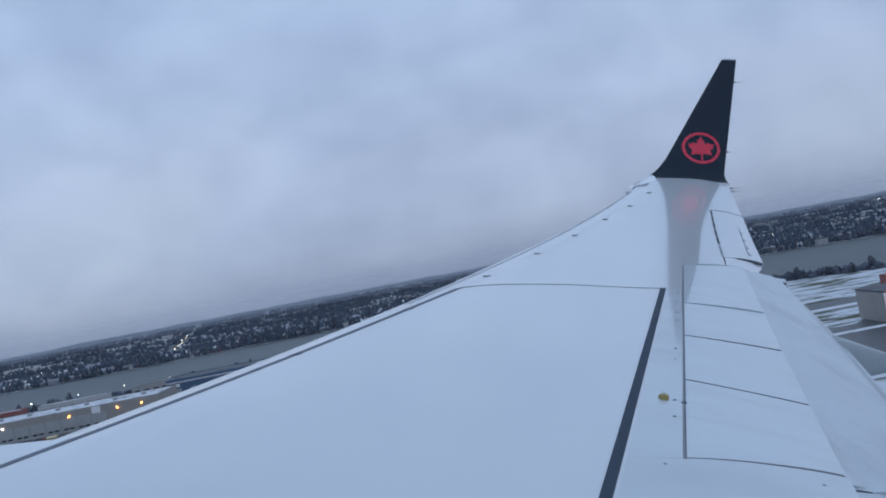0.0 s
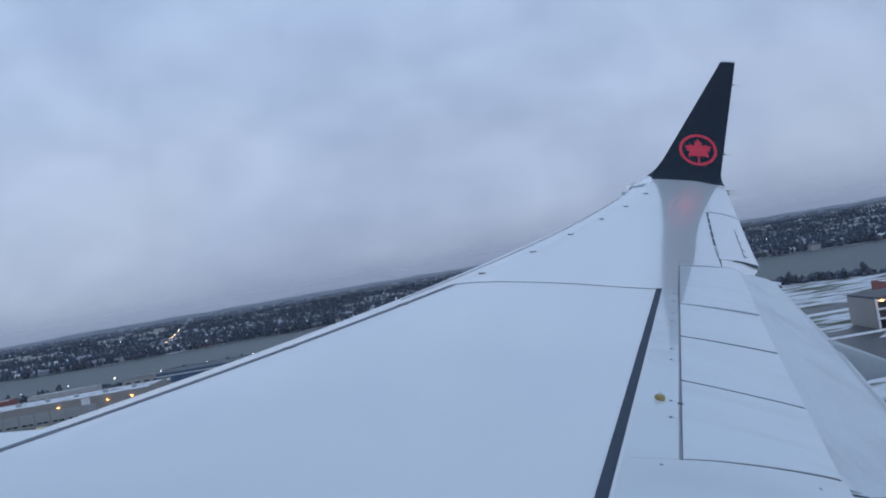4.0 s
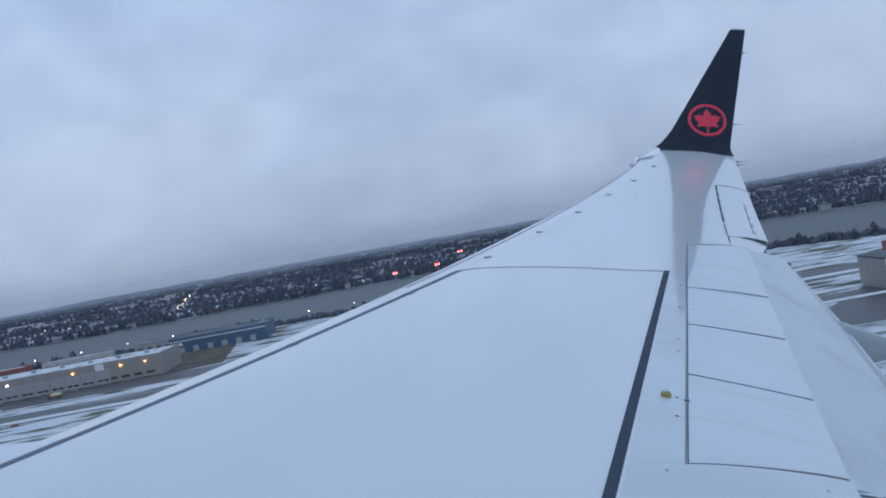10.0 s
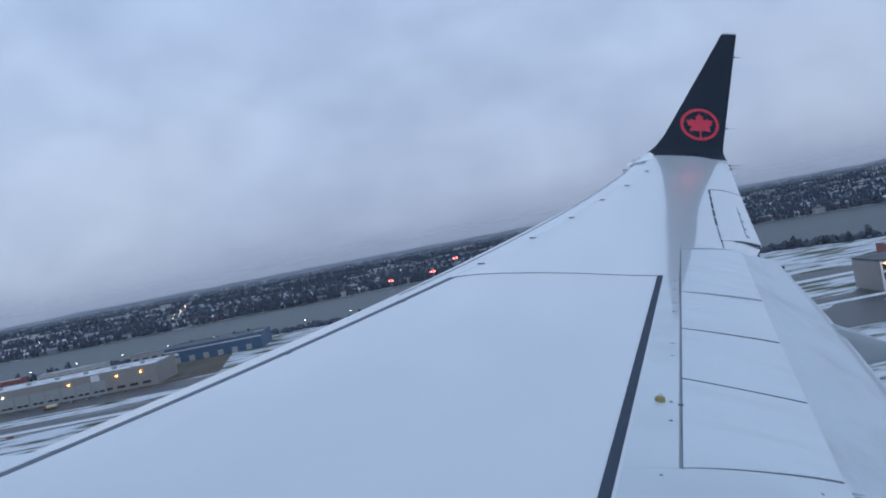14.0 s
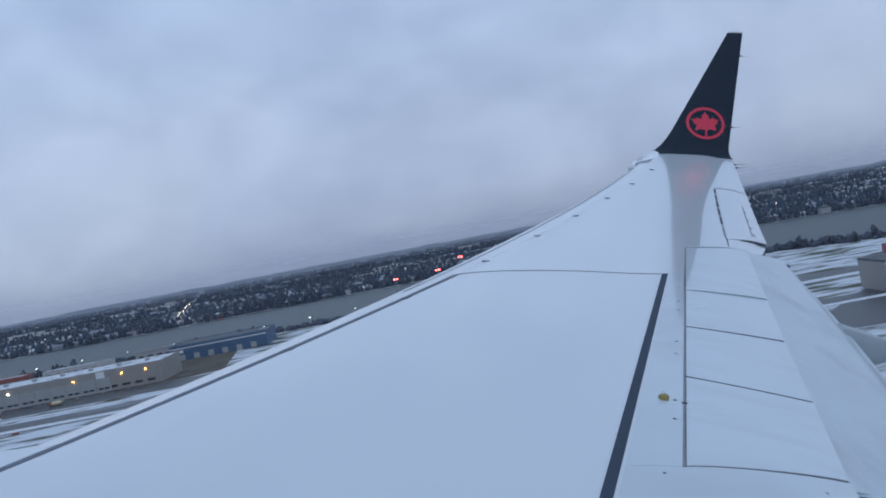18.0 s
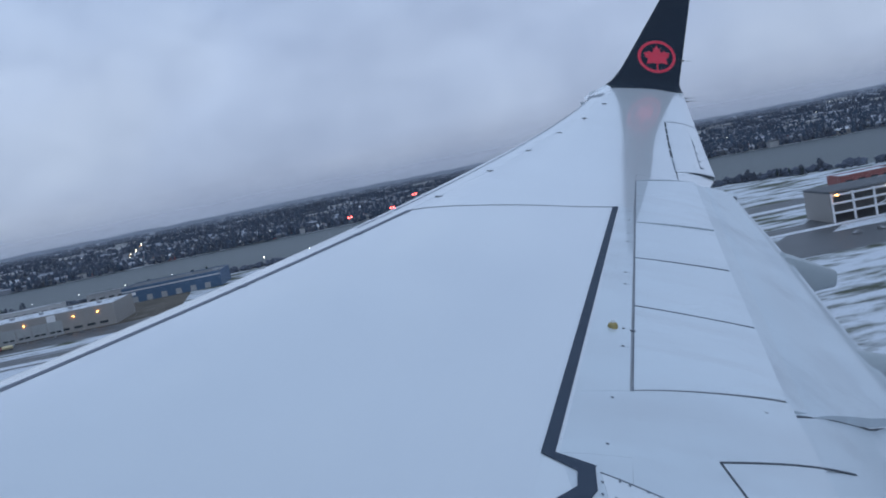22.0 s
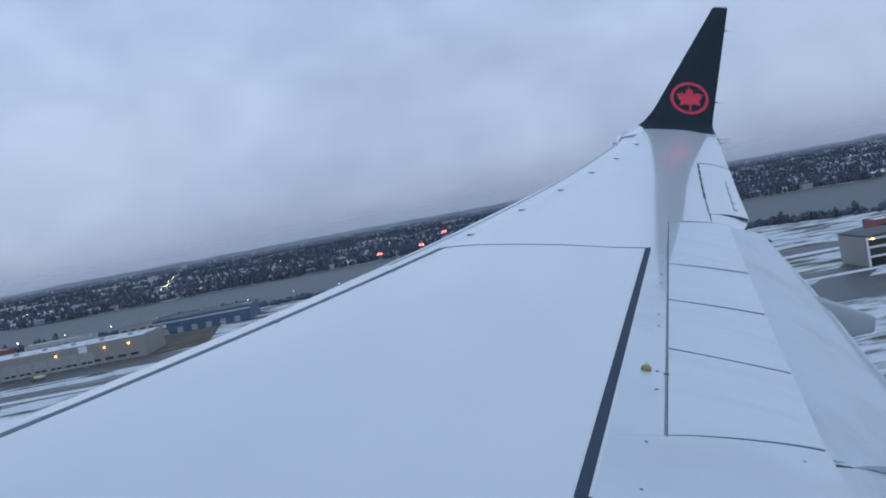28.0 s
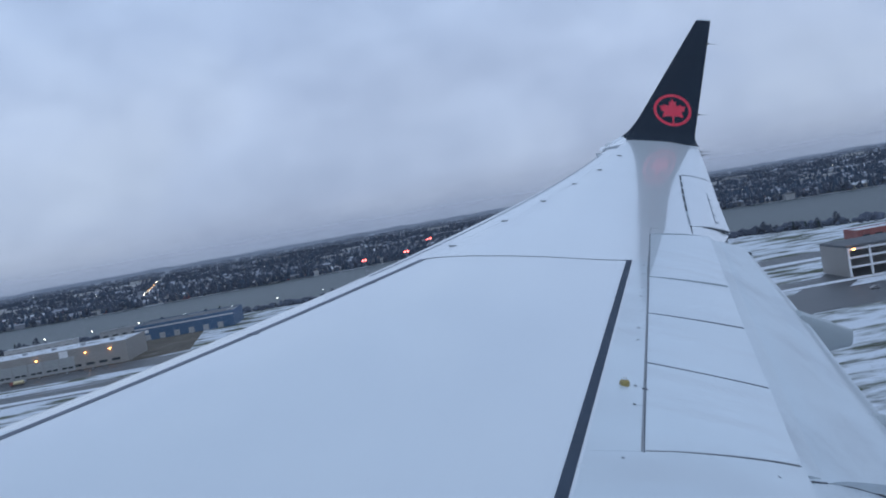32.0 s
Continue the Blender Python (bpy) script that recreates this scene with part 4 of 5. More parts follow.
cv, cf, dv, df, hv, hf, hi = [], [], [], [], [], [], []


def bare(x, y, h):
    """A leafless crown as a few ragged tufts."""
    for k in range(4):
        a = rng.random() * math.tau
        r = h * 0.20 * math.sqrt(rng.random())
        clump(dv, df, x + r * math.cos(a), y + r * math.sin(a), h * (0.25 + 0.17 * k), h * 0.17 * (1.3 - 0.2 * k), h * 0.20, rng)



for k in range(30000):
    y = 1130 + 3380 * rng.random() ** 1.25
    x = y * (-0.62 + 1.36 * rng.random())
    if y < far_bank(x) + 6:
        continue
    if 4130 < y < 4450:
        continue
    dens = noise.noise(Vector((x / 260, y / 260, 0.3)))
    if dens < -0.25 and rng.random() < 0.75 or in_clearing(x, y):
        continue
    if abs(x - (-410 - (y - 1375) * 0.2382)) < 11:
        continue
    if rng.random() < 0.36:
        h = 7 + 11 * rng.random() ** 1.4
        conifer(cv, cf, x, y, 0, h, h * (0.2 + 0.1 * rng.random()), rng)
    else:
        h = 4.5 + 3.5 * rng.random()
        bare(x, y, h * 2)
# shore strip and right-hand far shore nearer by
for k in range(2600):
    x = -1500 + 3300 * rng.random()
    y = far_bank(x) + 5 + 120 * rng.random() ** 2
    h = 7 + 11 * rng.random()
    if rng.random() < 0.5:
        conifer(cv, cf, x, y, 0, h, h * 0.26, rng)
    else:
        bare(x, y, h)
for k in range(2600):
    x = 300 + 1700 * rng.random()
    y = far_bank(x) + 10 + 500 * rng.random()
    h = 8 + 11 * rng.random()
    conifer(cv, cf, x, y, 0, h, h * 0.25, rng)
for k in range(7500):
    y = 1140 + 3000 * rng.random() ** 1.2
    x = y * (-0.62 + 1.36 * rng.random())
    deep = y - far_bank(x)
    if deep < 12 or y > 4120 or in_clearing(x, y) or noise.noise(Vector((x / 190, y / 190, 7.0))) < -0.13 + deep / 5500:
        continue
    w = 5.5 + 6.0 * rng.random()
    if rng.random() < 0.06:
        w *= 2.4
    house_into(hv, hf, hi, x, y, w, 4 + 3 * rng.random(), 3.5 + 4 * rng.random(), 1.5 + 2 * rng.random(), 0.05 + rng.choice((0, 1.5708)) + 0.1 * rng.random())
for k in range(700):
    x = 250 + 1500 * rng.random()
    y = far_bank(x) + 14 + 420 * rng.random()
    house_into(hv, hf, hi, x, y, 4.5 + 4 * rng.random(), 4 + 3 * rng.random(), 3.5 + 4 * rng.random(), 1.5 + 2 * rng.random(), 0.05 + rng.choice((0, 1.5708)))
for k in range(4200):
    x = -3900 + 7800 * rng.random()
    bend = (x / 4000) ** 2 * 1400
    f = rng.random()
    top = 17 + 9 * noise.noise(Vector((x / 900, 2.0, 0))) + 5 * noise.noise(Vector((x / 130, 5.0, 0)))
    h = 6 + 5 * rng.random()
    conifer(cv, cf, x, 4560 + 120 * f - bend, top * f - 1, h, h * 0.42, rng)
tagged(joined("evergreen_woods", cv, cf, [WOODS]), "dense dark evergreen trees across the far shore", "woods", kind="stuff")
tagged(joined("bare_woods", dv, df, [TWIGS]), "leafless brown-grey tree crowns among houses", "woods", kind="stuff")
tagged(joined("distant_houses", hv, hf, [TOWNWALL, TOWNROOF], hi), "snow-roofed low houses scattered among trees", "houses", kind="stuff")


# ---- buildings of the airfield ----
def building(name, label, x0, x1, y0, y1, h, wall, roof, category="building", group=""):
    """A flat-roofed shed with a parapet; its own axes start at its middle."""
    b = thing(name, label, category, pose((x0 + x1) / 2, (y0 + y1) / 2, 0), group)
    w, d = (x1 - x0) / 2, (y1 - y0) / 2
    part("wall", boxed(-w, w, -d, d, 0, h), wall, b)
    part("roof", boxed(-w + 0.4, w - 0.4, -d + 0.4, d - 0.4, h + 0.02, h + 0.35, 0.1), roof, b)
    for x in (-1, 1):
        part("parapet", boxed(min(x * w, x * (w - 0.4)), max(x * w, x * (w - 0.4)), -d, d, h + 0.003, h + 0.9), wall, b)
    for y in (-1, 1):
        part("parapet", boxed(-w + 0.41, w - 0.41, min(y * d, y * (d - 0.4)), max(y * d, y * (d - 0.4)), h + 0.003, h + 0.9), wall, b)
    return b, w, d


def wall_lamp(parent, x, y, z, glow):
    arm = part("lamp_arm", rod((x, y + 0.8, z + 0.2), (x, y - 0.4, z + 0.35), 0.08), STEEL, parent)
    bm = bmesh.new()
    bmesh.ops.create_uvsphere(bm, u_segments=12, v_segments=8, radius=0.55, matrix=Matrix.Translation((x, y - 0.6, z)) @ Matrix.Diagonal((1.5, 0.9, 0.6, 1)))
    part("lamp_head", bm, glow, arm, "lit floodlight")


# long beige hangar with lamps and two white sign panels
hangar, w, d = building("hangar", "long beige metal hangar with lit orange floodlights", -372, -205, 640, 690, 15, BEIGE, ROOFSNOW, "hangar")
for k in range(9):
    x = -w + 26 + k * 11.4
    door = part("hangar_door", boxed(x, x + 10.8, -d - 0.35, -d - 0.02, 0.1, 10.5, 0.05), DOORGREY, hangar, "grey sliding hangar door")
    for q in range(2):
        part("door_window", boxed(x + 1.2 + q * 4.6, x + 4.8 + q * 4.6, -d - 0.42, -d - 0.36, 2.0, 3.4), GLASS, door)
for x in (-w + 14, w - 46):
    part("sign_panel", boxed(x - 3.2, x + 3.2, -d - 0.3, -d - 0.02, 9.5, 15.2, 0.05), WHITESIGN, hangar, "white square sign panel")
for x, g in ((-w + 5, ORANGE), (-w + 52, COOL), (w - 66, ORANGE), (w - 30, ORANGE), (w - 12, ORANGE)):
    wall_lamp(hangar, x, -d, 11.6, g)
for k in range(7):
    part("roof_vent", boxed(-w + 16 + k * 22, -w + 19 + k * 22, -2, 1, 15.36, 17.0, 0.1), STEEL, hangar)
for k in range(5):
    part("low_window", boxed(w - 50 + k * 9.5, w - 44 + k * 9.5, -d - 0.12, -d - 0.01, 2.2, 4.0), GLASS, hangar)

# blue warehouse on the shore
blue, w, d = building("warehouse", "dark blue warehouse with a dark snow-edged roof", -238, -150, 772, 822, 13, BLUEWALL, ROOFDARK, "warehouse")
part("wall_band", boxed(-w - 0.06, w + 0.06, -d - 0.08, -d - 0.01, 10.4, 11.6), PALEWALL, blue, "pale band along the wall")
for k in range(6):
    part("dock_door", boxed(-w + 8 + k * 13, -w + 13 + k * 13, -d - 0.12, -d - 0.01, 0.2, 5.2), DOORGREY, blue, "grey loading door")
part("sign_panel", boxed(-w + 3, -w + 12, -d - 0.2, -d - 0.09, 6.8, 9.4), WHITESIGN, blue, "white sign panel")

# steel-framed hangar with open bays on the near side
steel, w, d = thing("steel_hangar", "white steel-framed hangar with open dark bays", "hangar", pose(262, 430, 0, 0, 0, -4)), 34, 15
part("roof", boxed(-w, w, -d, d, 15.0, 16.2, 0.2), ROOFDARK, steel)
part("back_wall", boxed(-w, w, d - 0.5, d, 0, 14.98), BEIGE, steel)
for s in (-1, 1):
    part("side_wall", boxed(s * w - 0.3, s * w + 0.3, -d, d - 0.52, 0, 14.98), BEIGE, steel)
for k in range(7):
    x = -w + 0.9 + k * (2 * w - 1.8) / 6
    part("column", boxed(x - 0.5, x + 0.5, -d - 0.6, -d + 0.4, 0, 14.97, 0.05), WHITESIGN, steel, "white steel column")
for z in (4.6, 9.4, 13.6):
    part("beam", boxed(-w + 0.2, w - 0.2, -d - 0.95, -d - 0.62, z, z + 1.0, 0.04), WHITESIGN, steel, "white steel beam")
for k in range(3):
    x = -w + 24 + k * 11.0
    part("brace", rod((x, -d - 1.2, 5.6), (x + 10.6, -d - 1.2, 9.3), 0.3), WHITESIGN, steel, "white diagonal brace")
for x, g in ((-w + 3, ORANGE), (-w + 30, COOL), (w - 20, ORANGE), (w - 6, ORANGE)):
    wall_lamp(steel, x, -d - 1.6, 14.2, g)
part("inner_floor", boxed(-w + 0.4, w - 0.4, -d, d - 0.52, 0.20, 0.26), ASPHALT, steel)

# low red and grey sheds along the field
for x, y, wd, dp, h, wall, roof, label in (
        (-640, 800, 60, 24, 9, BRICKRED, ROOFDARK, "dull red industrial shed at the field's edge"),
        (-560, 846, 46, 20, 8, PALEWALL, ROOFSNOW, "pale industrial shed with a snowy roof"),
        (-492, 838, 52, 22, 10, BLUEWALL, ROOFDARK, "blue-grey industrial shed beside the river"),
        (-420, 846, 40, 18, 8, BRICKRED, ROOFSNOW, "dull red industrial shed with a snowy roof"),
        (-352, 850, 66, 16, 7, PALEWALL, ROOFSNOW, "long pale shed with a snowy roof"),
        (-262, 848, 60, 18, 9, PALEWALL, ROOFDARK, "long pale shed with a row of windows"),
        (-30, 838, 50, 22, 8, PALEWALL, ROOFSNOW, "pale shed with a snowy roof"),
        (44, 800, 54, 24, 9, BRICKRED, ROOFDARK, "dull red shed near the masts"),
        (330, 560, 40, 18, 7, BRICKRED, ROOFSNOW, "small red shed on the snowy airfield"),
        (430, 545, 60, 20, 8, PALEWALL, ROOFSNOW, "pale shed on the snowy river bank"),
        (395, 470, 34, 16, 7, BLUEWALL, ROOFSNOW, "blue-grey shed beside the apron")):
    b, w, d = building("shed", label, x - wd / 2, x + wd / 2, y - dp / 2, y + dp / 2, h, wall, roof, "shed", "airfield sheds")
    for k in range(int(wd // 9)):
        part("window", boxed(-w + 3 + k * 9, -w + 8 + k * 9, -d - 0.1, -d - 0.01, h * 0.35, h * 0.62), GLASS, b)
    part("door", boxed(w - 2.6, w - 0.6, -d - 0.1, -d - 0.01, 0.1, 3.2), DOORGREY, b)


# red-lit lattice masts of the landing aid
def mast(x, y, h):
    m = thing("lattice_mast", "slim steel lattice mast with red obstruction lamps", "mast", pose(x, y, 0), "obstruction masts")
    r0, r1 = 1.5, 0.7
    leg = [[Vector((sx * (r0 + (r1 - r0) * k / 8), sy * (r0 + (r1 - r0) * k / 8), h * k / 8)) for k in range(9)] for sx, sy in ((-1, -1), (1, -1), (1, 1), (-1, 1))]
    for q in range(4):
        part("leg", rod(leg[q][0], leg[q][8], 0.16, 0.12, 5), STEEL, m)
        bm = bmesh.new()
        for k in range(8):
            rod(leg[q][k], leg[(q + 1) % 4][k + 1], 0.07, None, 4, bm)
        part("lattice", bm, STEEL, m)
    deck = part("platform", boxed(-2.0, 2.0, -2.0, 2.0, h, h + 0.3, 0.05), STEEL, m)
    for x1 in (-1.2, 1.2):
        bm = bmesh.new()
        bmesh.ops.create_uvsphere(bm, u_segments=12, v_segments=8, radius=0.7, matrix=Matrix.Translation((x1, -0.8, h + 1.0)))
        part("obstruction_lamp", bm, REDGLOW, deck, "lit red lamp")
    part("aerial", rod((0, 0, h), (0, 0, h + 5), 0.12, 0.05, 6), STEEL, m)
for x, y, h in ((12, 700, 40), (-24, 720, 38), (34, 740, 46)):
    mast(x, y, h)


# ---- street lamps ----
def street_lamp(h, glow, label):
    s = thing("street_lamp", label, "street lamp", group="lit street lamps")
    part("base", boxed(-0.2, 0.2, -0.2, 0.2, 0, 0.5, 0.03), STEEL, s)
    part("pole", rod((0, 0, 0.5), (0, 0, h), 0.12, 0.07, 6), STEEL, s)
    part("arm", rod((0, 0, h - 0.1), (0, -1.6, h + 0.3), 0.06, 0.05, 5), STEEL, s)
    bm = bmesh.new()
    bmesh.ops.create_uvsphere(bm, u_segments=8, v_segments=6, radius=0.46, matrix=Matrix.Translation((0, -1.7, h + 0.2)) @ Matrix.Diagonal((1, 1.2, 0.7, 1)))
    part("lamp_head", bm, glow, s, "lit lamp head")
    return s
white_lamp = street_lamp(10, COOL, "tall street lamp, lit, on the shore road")
white_lamp.matrix_world = pose(-640, 876, 0)
for k in range(1, 13):
    copy_thing(white_lamp, pose(-640 + k * 47, 876, 0))
warm_lamp = street_lamp(10, ORANGE, "tall street lamp glowing orange along the avenue")
warm_lamp.matrix_world = pose(-403, 1400, 0)
for k in range(1, 26):
    y = 1400 + 40 * k + 14 * math.sin(5 * k)
    copy_thing(warm_lamp if k % 3 == 0 else white_lamp, pose(-410 - (y - 1375) * 0.2382 + 2.5 * math.sin(7 * k), y, 0))
for k in range(26):
    y = 1250 + 2000 * rng.random()
    x = y * (-0.55 + 1.2 * rng.random())
    if y > far_bank(x) + 15:
        copy_thing(white_lamp, pose(x, y, 0))


# ---- vehicles ----
CARPAINT = surface("car_paint", (0.22, 0.22, 0.23), 0.35, coat=0.6, vary=0.05, random_by="object", spread=0.8)
TANK = surface("cream_tank_paint", (0.62, 0.52, 0.30), 0.4, coat=0.4, vary=0.06)
def wheel(parent, x, y, r):
    bm = bmesh.new()
    m = Matrix.Translation((x, y, r)) @ Matrix.Rotation(math.pi / 2, 4, "X")
    bmesh.ops.create_cone(bm, cap_ends=True, segments=14, radius1=r, radius2=r, depth=0.24, matrix=m)
    t = part("wheel", bm, BLACK, parent)
    bm = bmesh.new()
    bmesh.ops.create_cone(bm, cap_ends=True, segments=10, radius1=r * 0.6, radius2=r * 0.6, depth=0.27, matrix=m)
    part("rim", bm, STEEL, t)
car = thing("car", "parked car with a light dusting of snow", "car", pose(-345, 622, 0.15), "parked cars")
prof = ((-2.1, 0.35), (-2.15, 0.8), (-1.2, 0.95), (-0.6, 1.42), (0.9, 1.45), (1.6, 1.0), (2.1, 0.9), (2.15, 0.4))
part("body", loft(bmesh.new(), [[Vector((x, y, z)) for x, z in prof] for y in (-0.85, 0.85)]), CARPAINT, car)
for y in (-0.87, 0.87):
    part("side_window", loft(bmesh.new(), [[Vector((x, y + e, z)) for x, z in ((-1.0, 0.98), (-0.55, 1.35), (0.85, 1.38), (1.35, 1.0))] for e in (-0.01, 0.01)]), GLASS, car)
for x in (-1.35, 1.35):
    for y in (-0.78, 0.78):
        wheel(car, x, y, 0.33)
for y in (-0.6, 0.6):
    part("headlight", boxed(-2.2, -2.12, y - 0.15, y + 0.15, 0.62, 0.78), LENS, car)
for k in range(16):
    copy_thing(car, pose(-360 + 9.5 * k + 3 * rng.random(), 623 + 4 * rng.random(), 0.15, 0, 0, rng.choice((0, 90, 84, 180))))
for k in range(8):
    copy_thing(car, pose(215 + 11 * k, 372 + 5 * rng.random(), 0.16, 0, 0, rng.choice((0, 90, 175))))
for k in range(14):
    y = 1420 + 90 * k
    copy_thing(car, pose(-410 - (y - 1375) * 0.2382 + (3 if k % 2 else -3), y, 0.22, 0, 0, 103))

truck = thing("tanker_truck", "cream tanker truck parked on the apron", "truck", pose(-272, 606, 0.15, 0, 0, 6))
part("chassis", boxed(-4.5, 4.8, -1.1, 1.1, 0.6, 1.0, 0.05), BLACK, truck)
cab = part("cab", boxed(-4.8, -2.6, -1.2, 1.2, 0.9, 3.1, 0.25), BRICKRED, truck, "dull red cab")
part("windscreen", boxed(-4.84, -4.78, -1.0, 1.0, 1.9, 2.8), GLASS, cab)
bm = bmesh.new()
bmesh.ops.create_cone(bm, cap_ends=True, segments=20, radius1=1.3, radius2=1.3, depth=6.8, matrix=Matrix.Translation((1.2, 0, 2.3)) @ Matrix.Rotation(math.pi / 2, 4, "Y"))
bmesh.ops.bevel(bm, geom=bm.edges[:], offset=0.12, segments=2, affect="EDGES")
part("tank", bm, TANK, truck, "cream cylindrical tank", smooth=True)
for x in (-3.7, 2.4, 3.7):
    for y in (-1.0, 1.0):
        wheel(truck, x, y, 0.5)

plane = thing("parked_airplane", "small white airplane parked on the snowy field", "airplane", pose(-300, 560, 0.13, 0, 0, 25))
body = []
for k in range(13):
    s = k / 12
    r = 1.5 * math.sqrt(max(0.01, math.sin(math.pi * (0.04 + 0.93 * s) ** 0.8)))
    body.append([Vector((-12 + 24 * s, r * math.cos(a), 2.6 + 0.6 * s * s + r * math.sin(a))) for a in (q * math.tau / 14 for q in range(14))])
part("fuselage", loft(bmesh.new(), body), WHITE, plane, smooth=True)
part("main_wing", loft(bmesh.new(), [[Vector((x, y, z)) for x, z in ((-2 + abs(y) * 0.25, 1.9), (0 + abs(y) * 0.2, 2.15), (2 - abs(y) * 0.02, 1.95))] for y in (-12, 0, 12)]), WHITE, plane)
part("tail_fin", loft(bmesh.new(), [[Vector((8 + q * 2.4, y, 3.6)), Vector((10.6 + q * 1.4, y, 8.0))][::-1] + [Vector((11.5, y, 8.0)), Vector((11.6, y, 3.6))] for q, y in ((0, -0.15), (0, 0.15))]), BRICKRED, plane, "red tail fin")
part("tailplane", boxed(9.5, 11.8, -4.2, 4.2, 7.4, 7.6, 0.05), WHITE, plane)
for x, y in ((-8, 0), (1, -2.2), (1, 2.2)):
    leg = part("gear_leg", rod((x, y, 0.5), (x, y, 2.0), 0.12), STEEL, plane)
    bm = bmesh.new()
    bmesh.ops.create_cone(bm, cap_ends=True, segments=12, radius1=0.5, radius2=0.5, depth=0.35, matrix=Matrix.Translation((x, y, 0.5)) @ Matrix.Rotation(math.pi / 2, 4, "X"))
    part("tyre", bm, BLACK, leg)

# red and white signs beside the taxiways
def field_sign(x, y):
    s = thing("taxiway_sign", "low red sign board beside the taxiway", "sign", pose(x, y, 0), "taxiway signs")
    part("board", boxed(-2.2, 2.2, -0.15, 0.15, 0.5, 1.7, 0.04), BRICKRED, s)
    for q in (-1.6, 1.6):
        part("post", boxed(q - 0.08, q + 0.08, -0.08, 0.08, 0, 0.498), STEEL, s)
for x, y in ((-420, 520), (-250, 500), (-150, 500), (150, 470), (280, 350), (330, 470)):
    field_sign(x, y)


# ---- trees on the near bank ----
def near_tree(seed, h, evergreen):
    r = random.Random(seed)
    t = thing("conifer_tree" if evergreen else "bare_tree", "dark evergreen tree on the river bank" if evergreen else "leafless brown tree on the river bank", "tree", group="bank trees")
    part("trunk", rod((0, 0, 0), (0.15, 0.1, h * 0.85), 0.03 * h, 0.006 * h, 7), TRUNK, t)
    bm = bmesh.new()
    for k in range(9):
        a, z = r.random() * math.tau, h * (0.25 + 0.06 * k)
        l = h * (0.26 - 0.02 * k) * (0.7 + 0.6 * r.random())
        rod((0.1, 0.05, z), (l * math.cos(a), l * math.sin(a), z + (0.5 if not evergreen else 0.05) * l), 0.009 * h, 0.003 * h, 4, bm)
    part("limbs", bm, TRUNK, t)
    v, f = [], []
    for k in range(90):
        s = r.random()
        z = h * (0.18 + 0.8 * s) if evergreen else h * (0.35 + 0.6 * s)
        rad = h * (0.24 * (1 - s) + 0.02) if evergreen else h * 0.30 * math.sin(math.pi * (0.15 + 0.8 * s))
        a, q = r.random() * math.tau, math.sqrt(r.random())
        e = h * (0.035 + 0.03 * r.random())
        clump(v, f, rad * q * math.cos(a), rad * q * math.sin(a), z, e, e * 0.7, r)
    c = joined("crown", v, f, [NEEDLES if evergreen else TWIGS])
    c.parent = t
    return t
kinds = [near_tree(1, 14, True), near_tree(2, 18, True), near_tree(3, 12, False), near_tree(4, 15, False), near_tree(5, 11, True)]
spots = [(c + rng.gauss(0, 20), 0) for c in (-640, -575, -470, -385, -270, -215, -40, 30, 105, 235, 345, 480, 560) for _ in range(10)]
for k, (x, _) in enumerate(spots):
    y = near_bank(x) - 7 - 22 * rng.random()
    z = 0.45 + 0.5 * rng.random() ** 1.5
    m = pose(x, y, 0, 0, 0, 360 * rng.random()) @ Matrix.Scale(z, 4)
    if k < len(kinds):
        kinds[k].matrix_world = m
    else:
        t = copy_thing(kinds[rng.choice((0, 2, 2, 3, 3, 3, 4))], m)
        t.scale = (z, z, z)


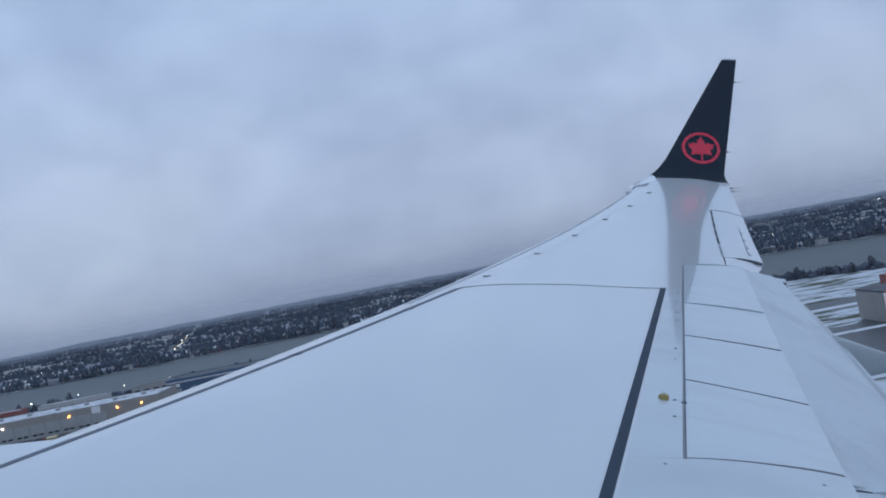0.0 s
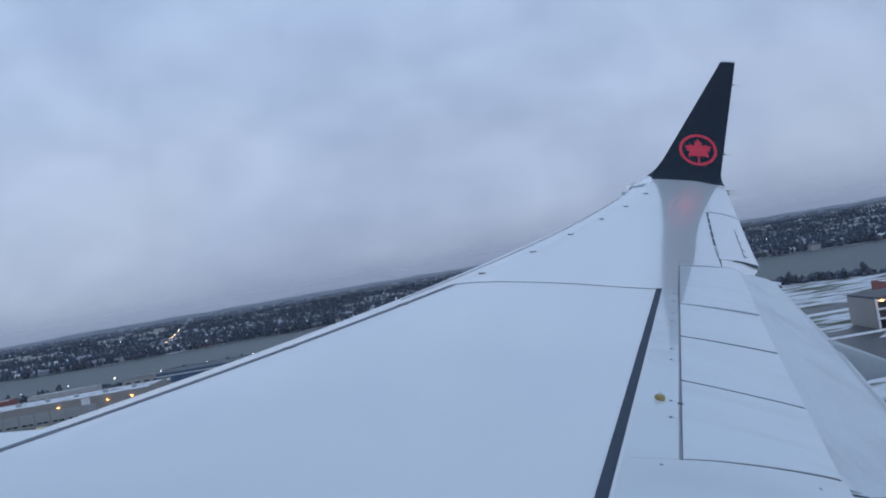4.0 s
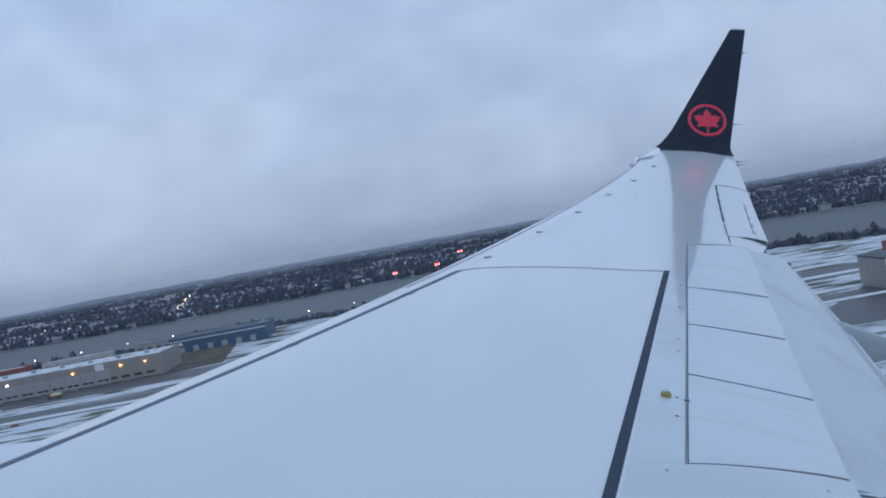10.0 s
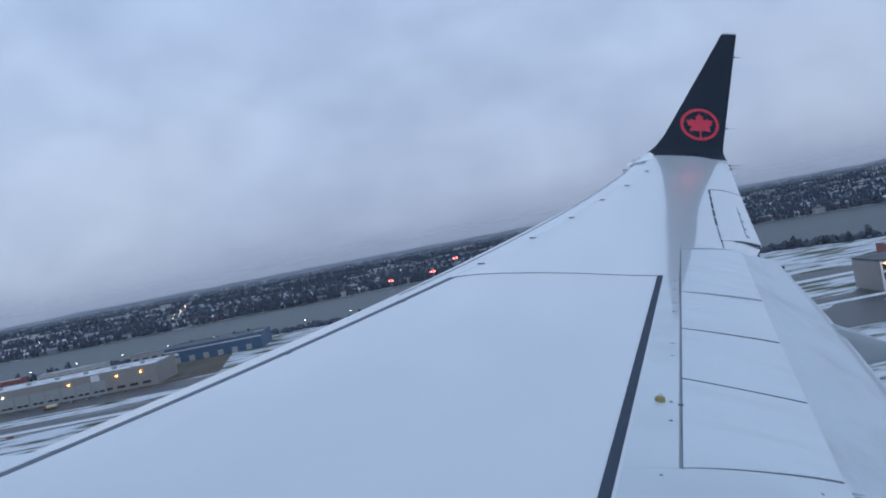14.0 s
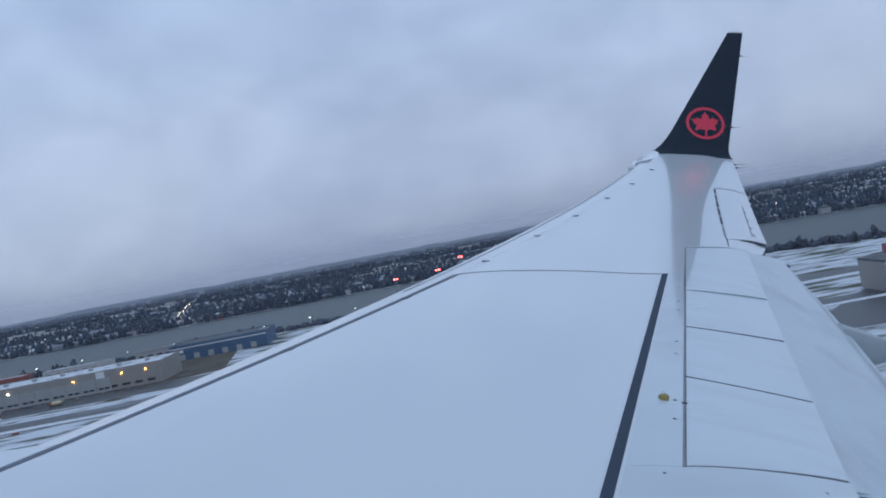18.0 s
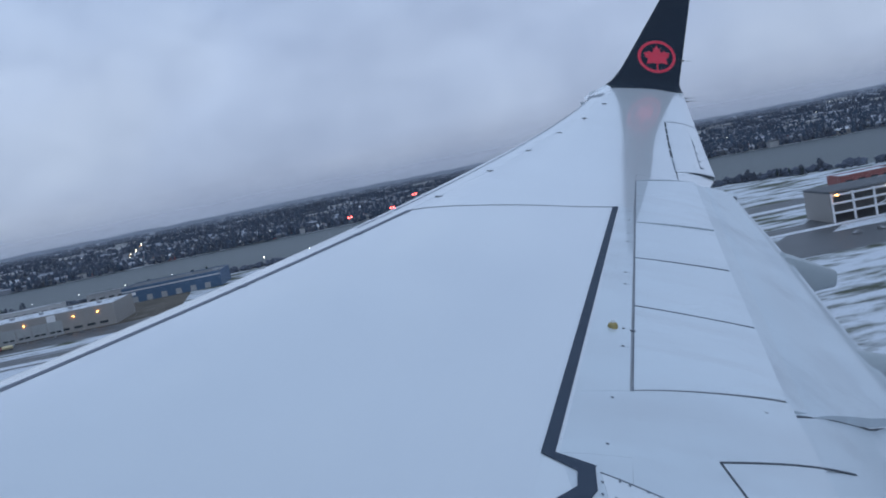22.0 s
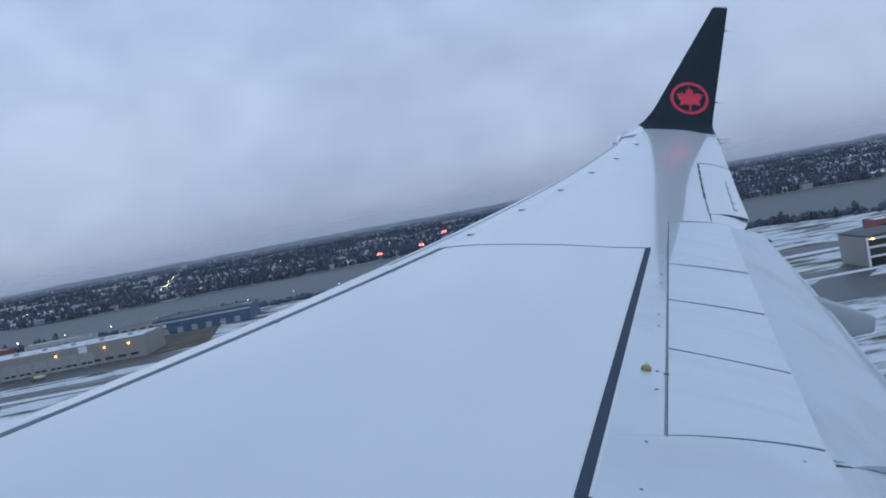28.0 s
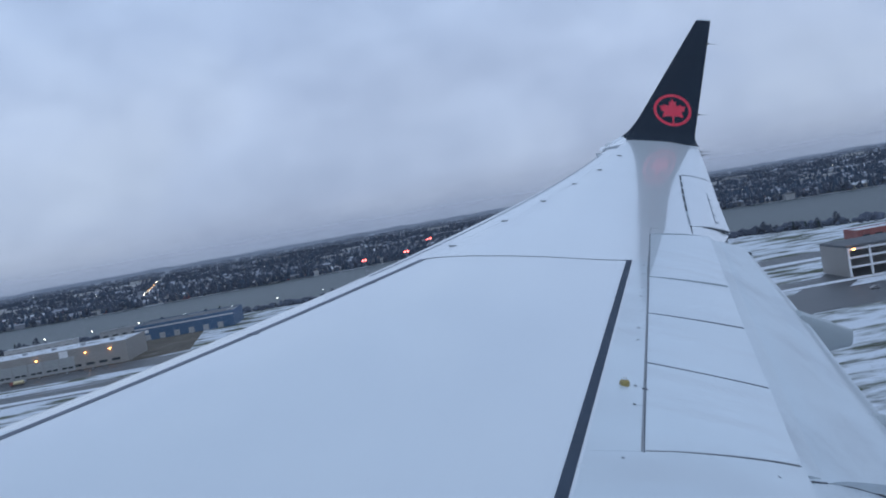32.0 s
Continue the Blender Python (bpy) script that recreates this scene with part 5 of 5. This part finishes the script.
# ---- houses in the first streets of the far shore ----
def house(w, d, h, roof, wall_m, roof_m, label):
    b = thing("house", label, "house", group="shore houses")
    part("wall", boxed(-w, w, -d, d, 0, h), wall_m, b)
    bm = bmesh.new()
    e = 0.7
    loft(bm, [[Vector((x, -d - e, h)), Vector((x, d + e, h)), Vector((x, 0, h + roof))] for x in (-w - e, w + e)])
    part("roof", bm, roof_m, b)
    part("chimney", boxed(w * 0.4, w * 0.4 + 0.9, -0.45, 0.45, h + roof * 0.6, h + roof + 1.2), BRICKRED, b)
    for x in (-w * 0.6, w * 0.15, w * 0.65):
        part("window", boxed(x - 0.8, x + 0.8, -d - 0.08, -d - 0.01, h * 0.35, h * 0.7), GLASS, b)
    part("door", boxed(-w * 0.25 - 0.5, -w * 0.25 + 0.5, -d - 0.08, -d - 0.01, 0.05, 2.1), DOORGREY, b)
    return b
homes = [house(7, 5, 5.5, 3, PALEWALL, ROOFSNOW, "pale house with a snow-covered roof"), house(9, 5.5, 6.5, 2.6, BEIGE, ROOFSNOW, "beige house with a snow-covered roof"),
         house(6, 5, 5, 3.2, BRICKRED, ROOFDARK, "red house with a dark roof"), house(11, 7, 8, 1.8, PALEWALL, ROOFDARK, "large pale house with a dark roof")]
for k in range(170):
    x = -760 + 1900 * rng.random()
    y = far_bank(x) + 12 + 170 * rng.random() ** 1.3
    m = pose(x, y, 0.1, 0, 0, rng.choice((0, 0, 90, 4, 94)))
    if k < 4:
        homes[k].matrix_world = m
    else:
        copy_thing(homes[rng.randrange(4)], m)
for k in range(22):
    y = 1500 + 1700 * rng.random()
    x = y * (-0.5 + 1.15 * rng.random())
    building("block", "large low block with a snowy flat roof", x - 30 - 25 * rng.random(), x + 30, y, y + 30, 7 + 5 * rng.random(), PALEWALL, ROOFSNOW, "block", "town blocks")

v, f = [], []
for k in range(2100):
    x = -900 + 1900 * rng.random()
    y = near_bank(x) - 3 - 20 * rng.random() ** 2
    h = 1.2 + (3.2 if x < 100 else 4.4) * rng.random() ** 1.3
    clump(v, f, x, y, h * 0.6, h, h * 0.7, rng)
tagged(joined("bank_shrubs", v, f, [TWIGS]), "brown leafless shrubs lining the river bank", "shrubs", kind="stuff")
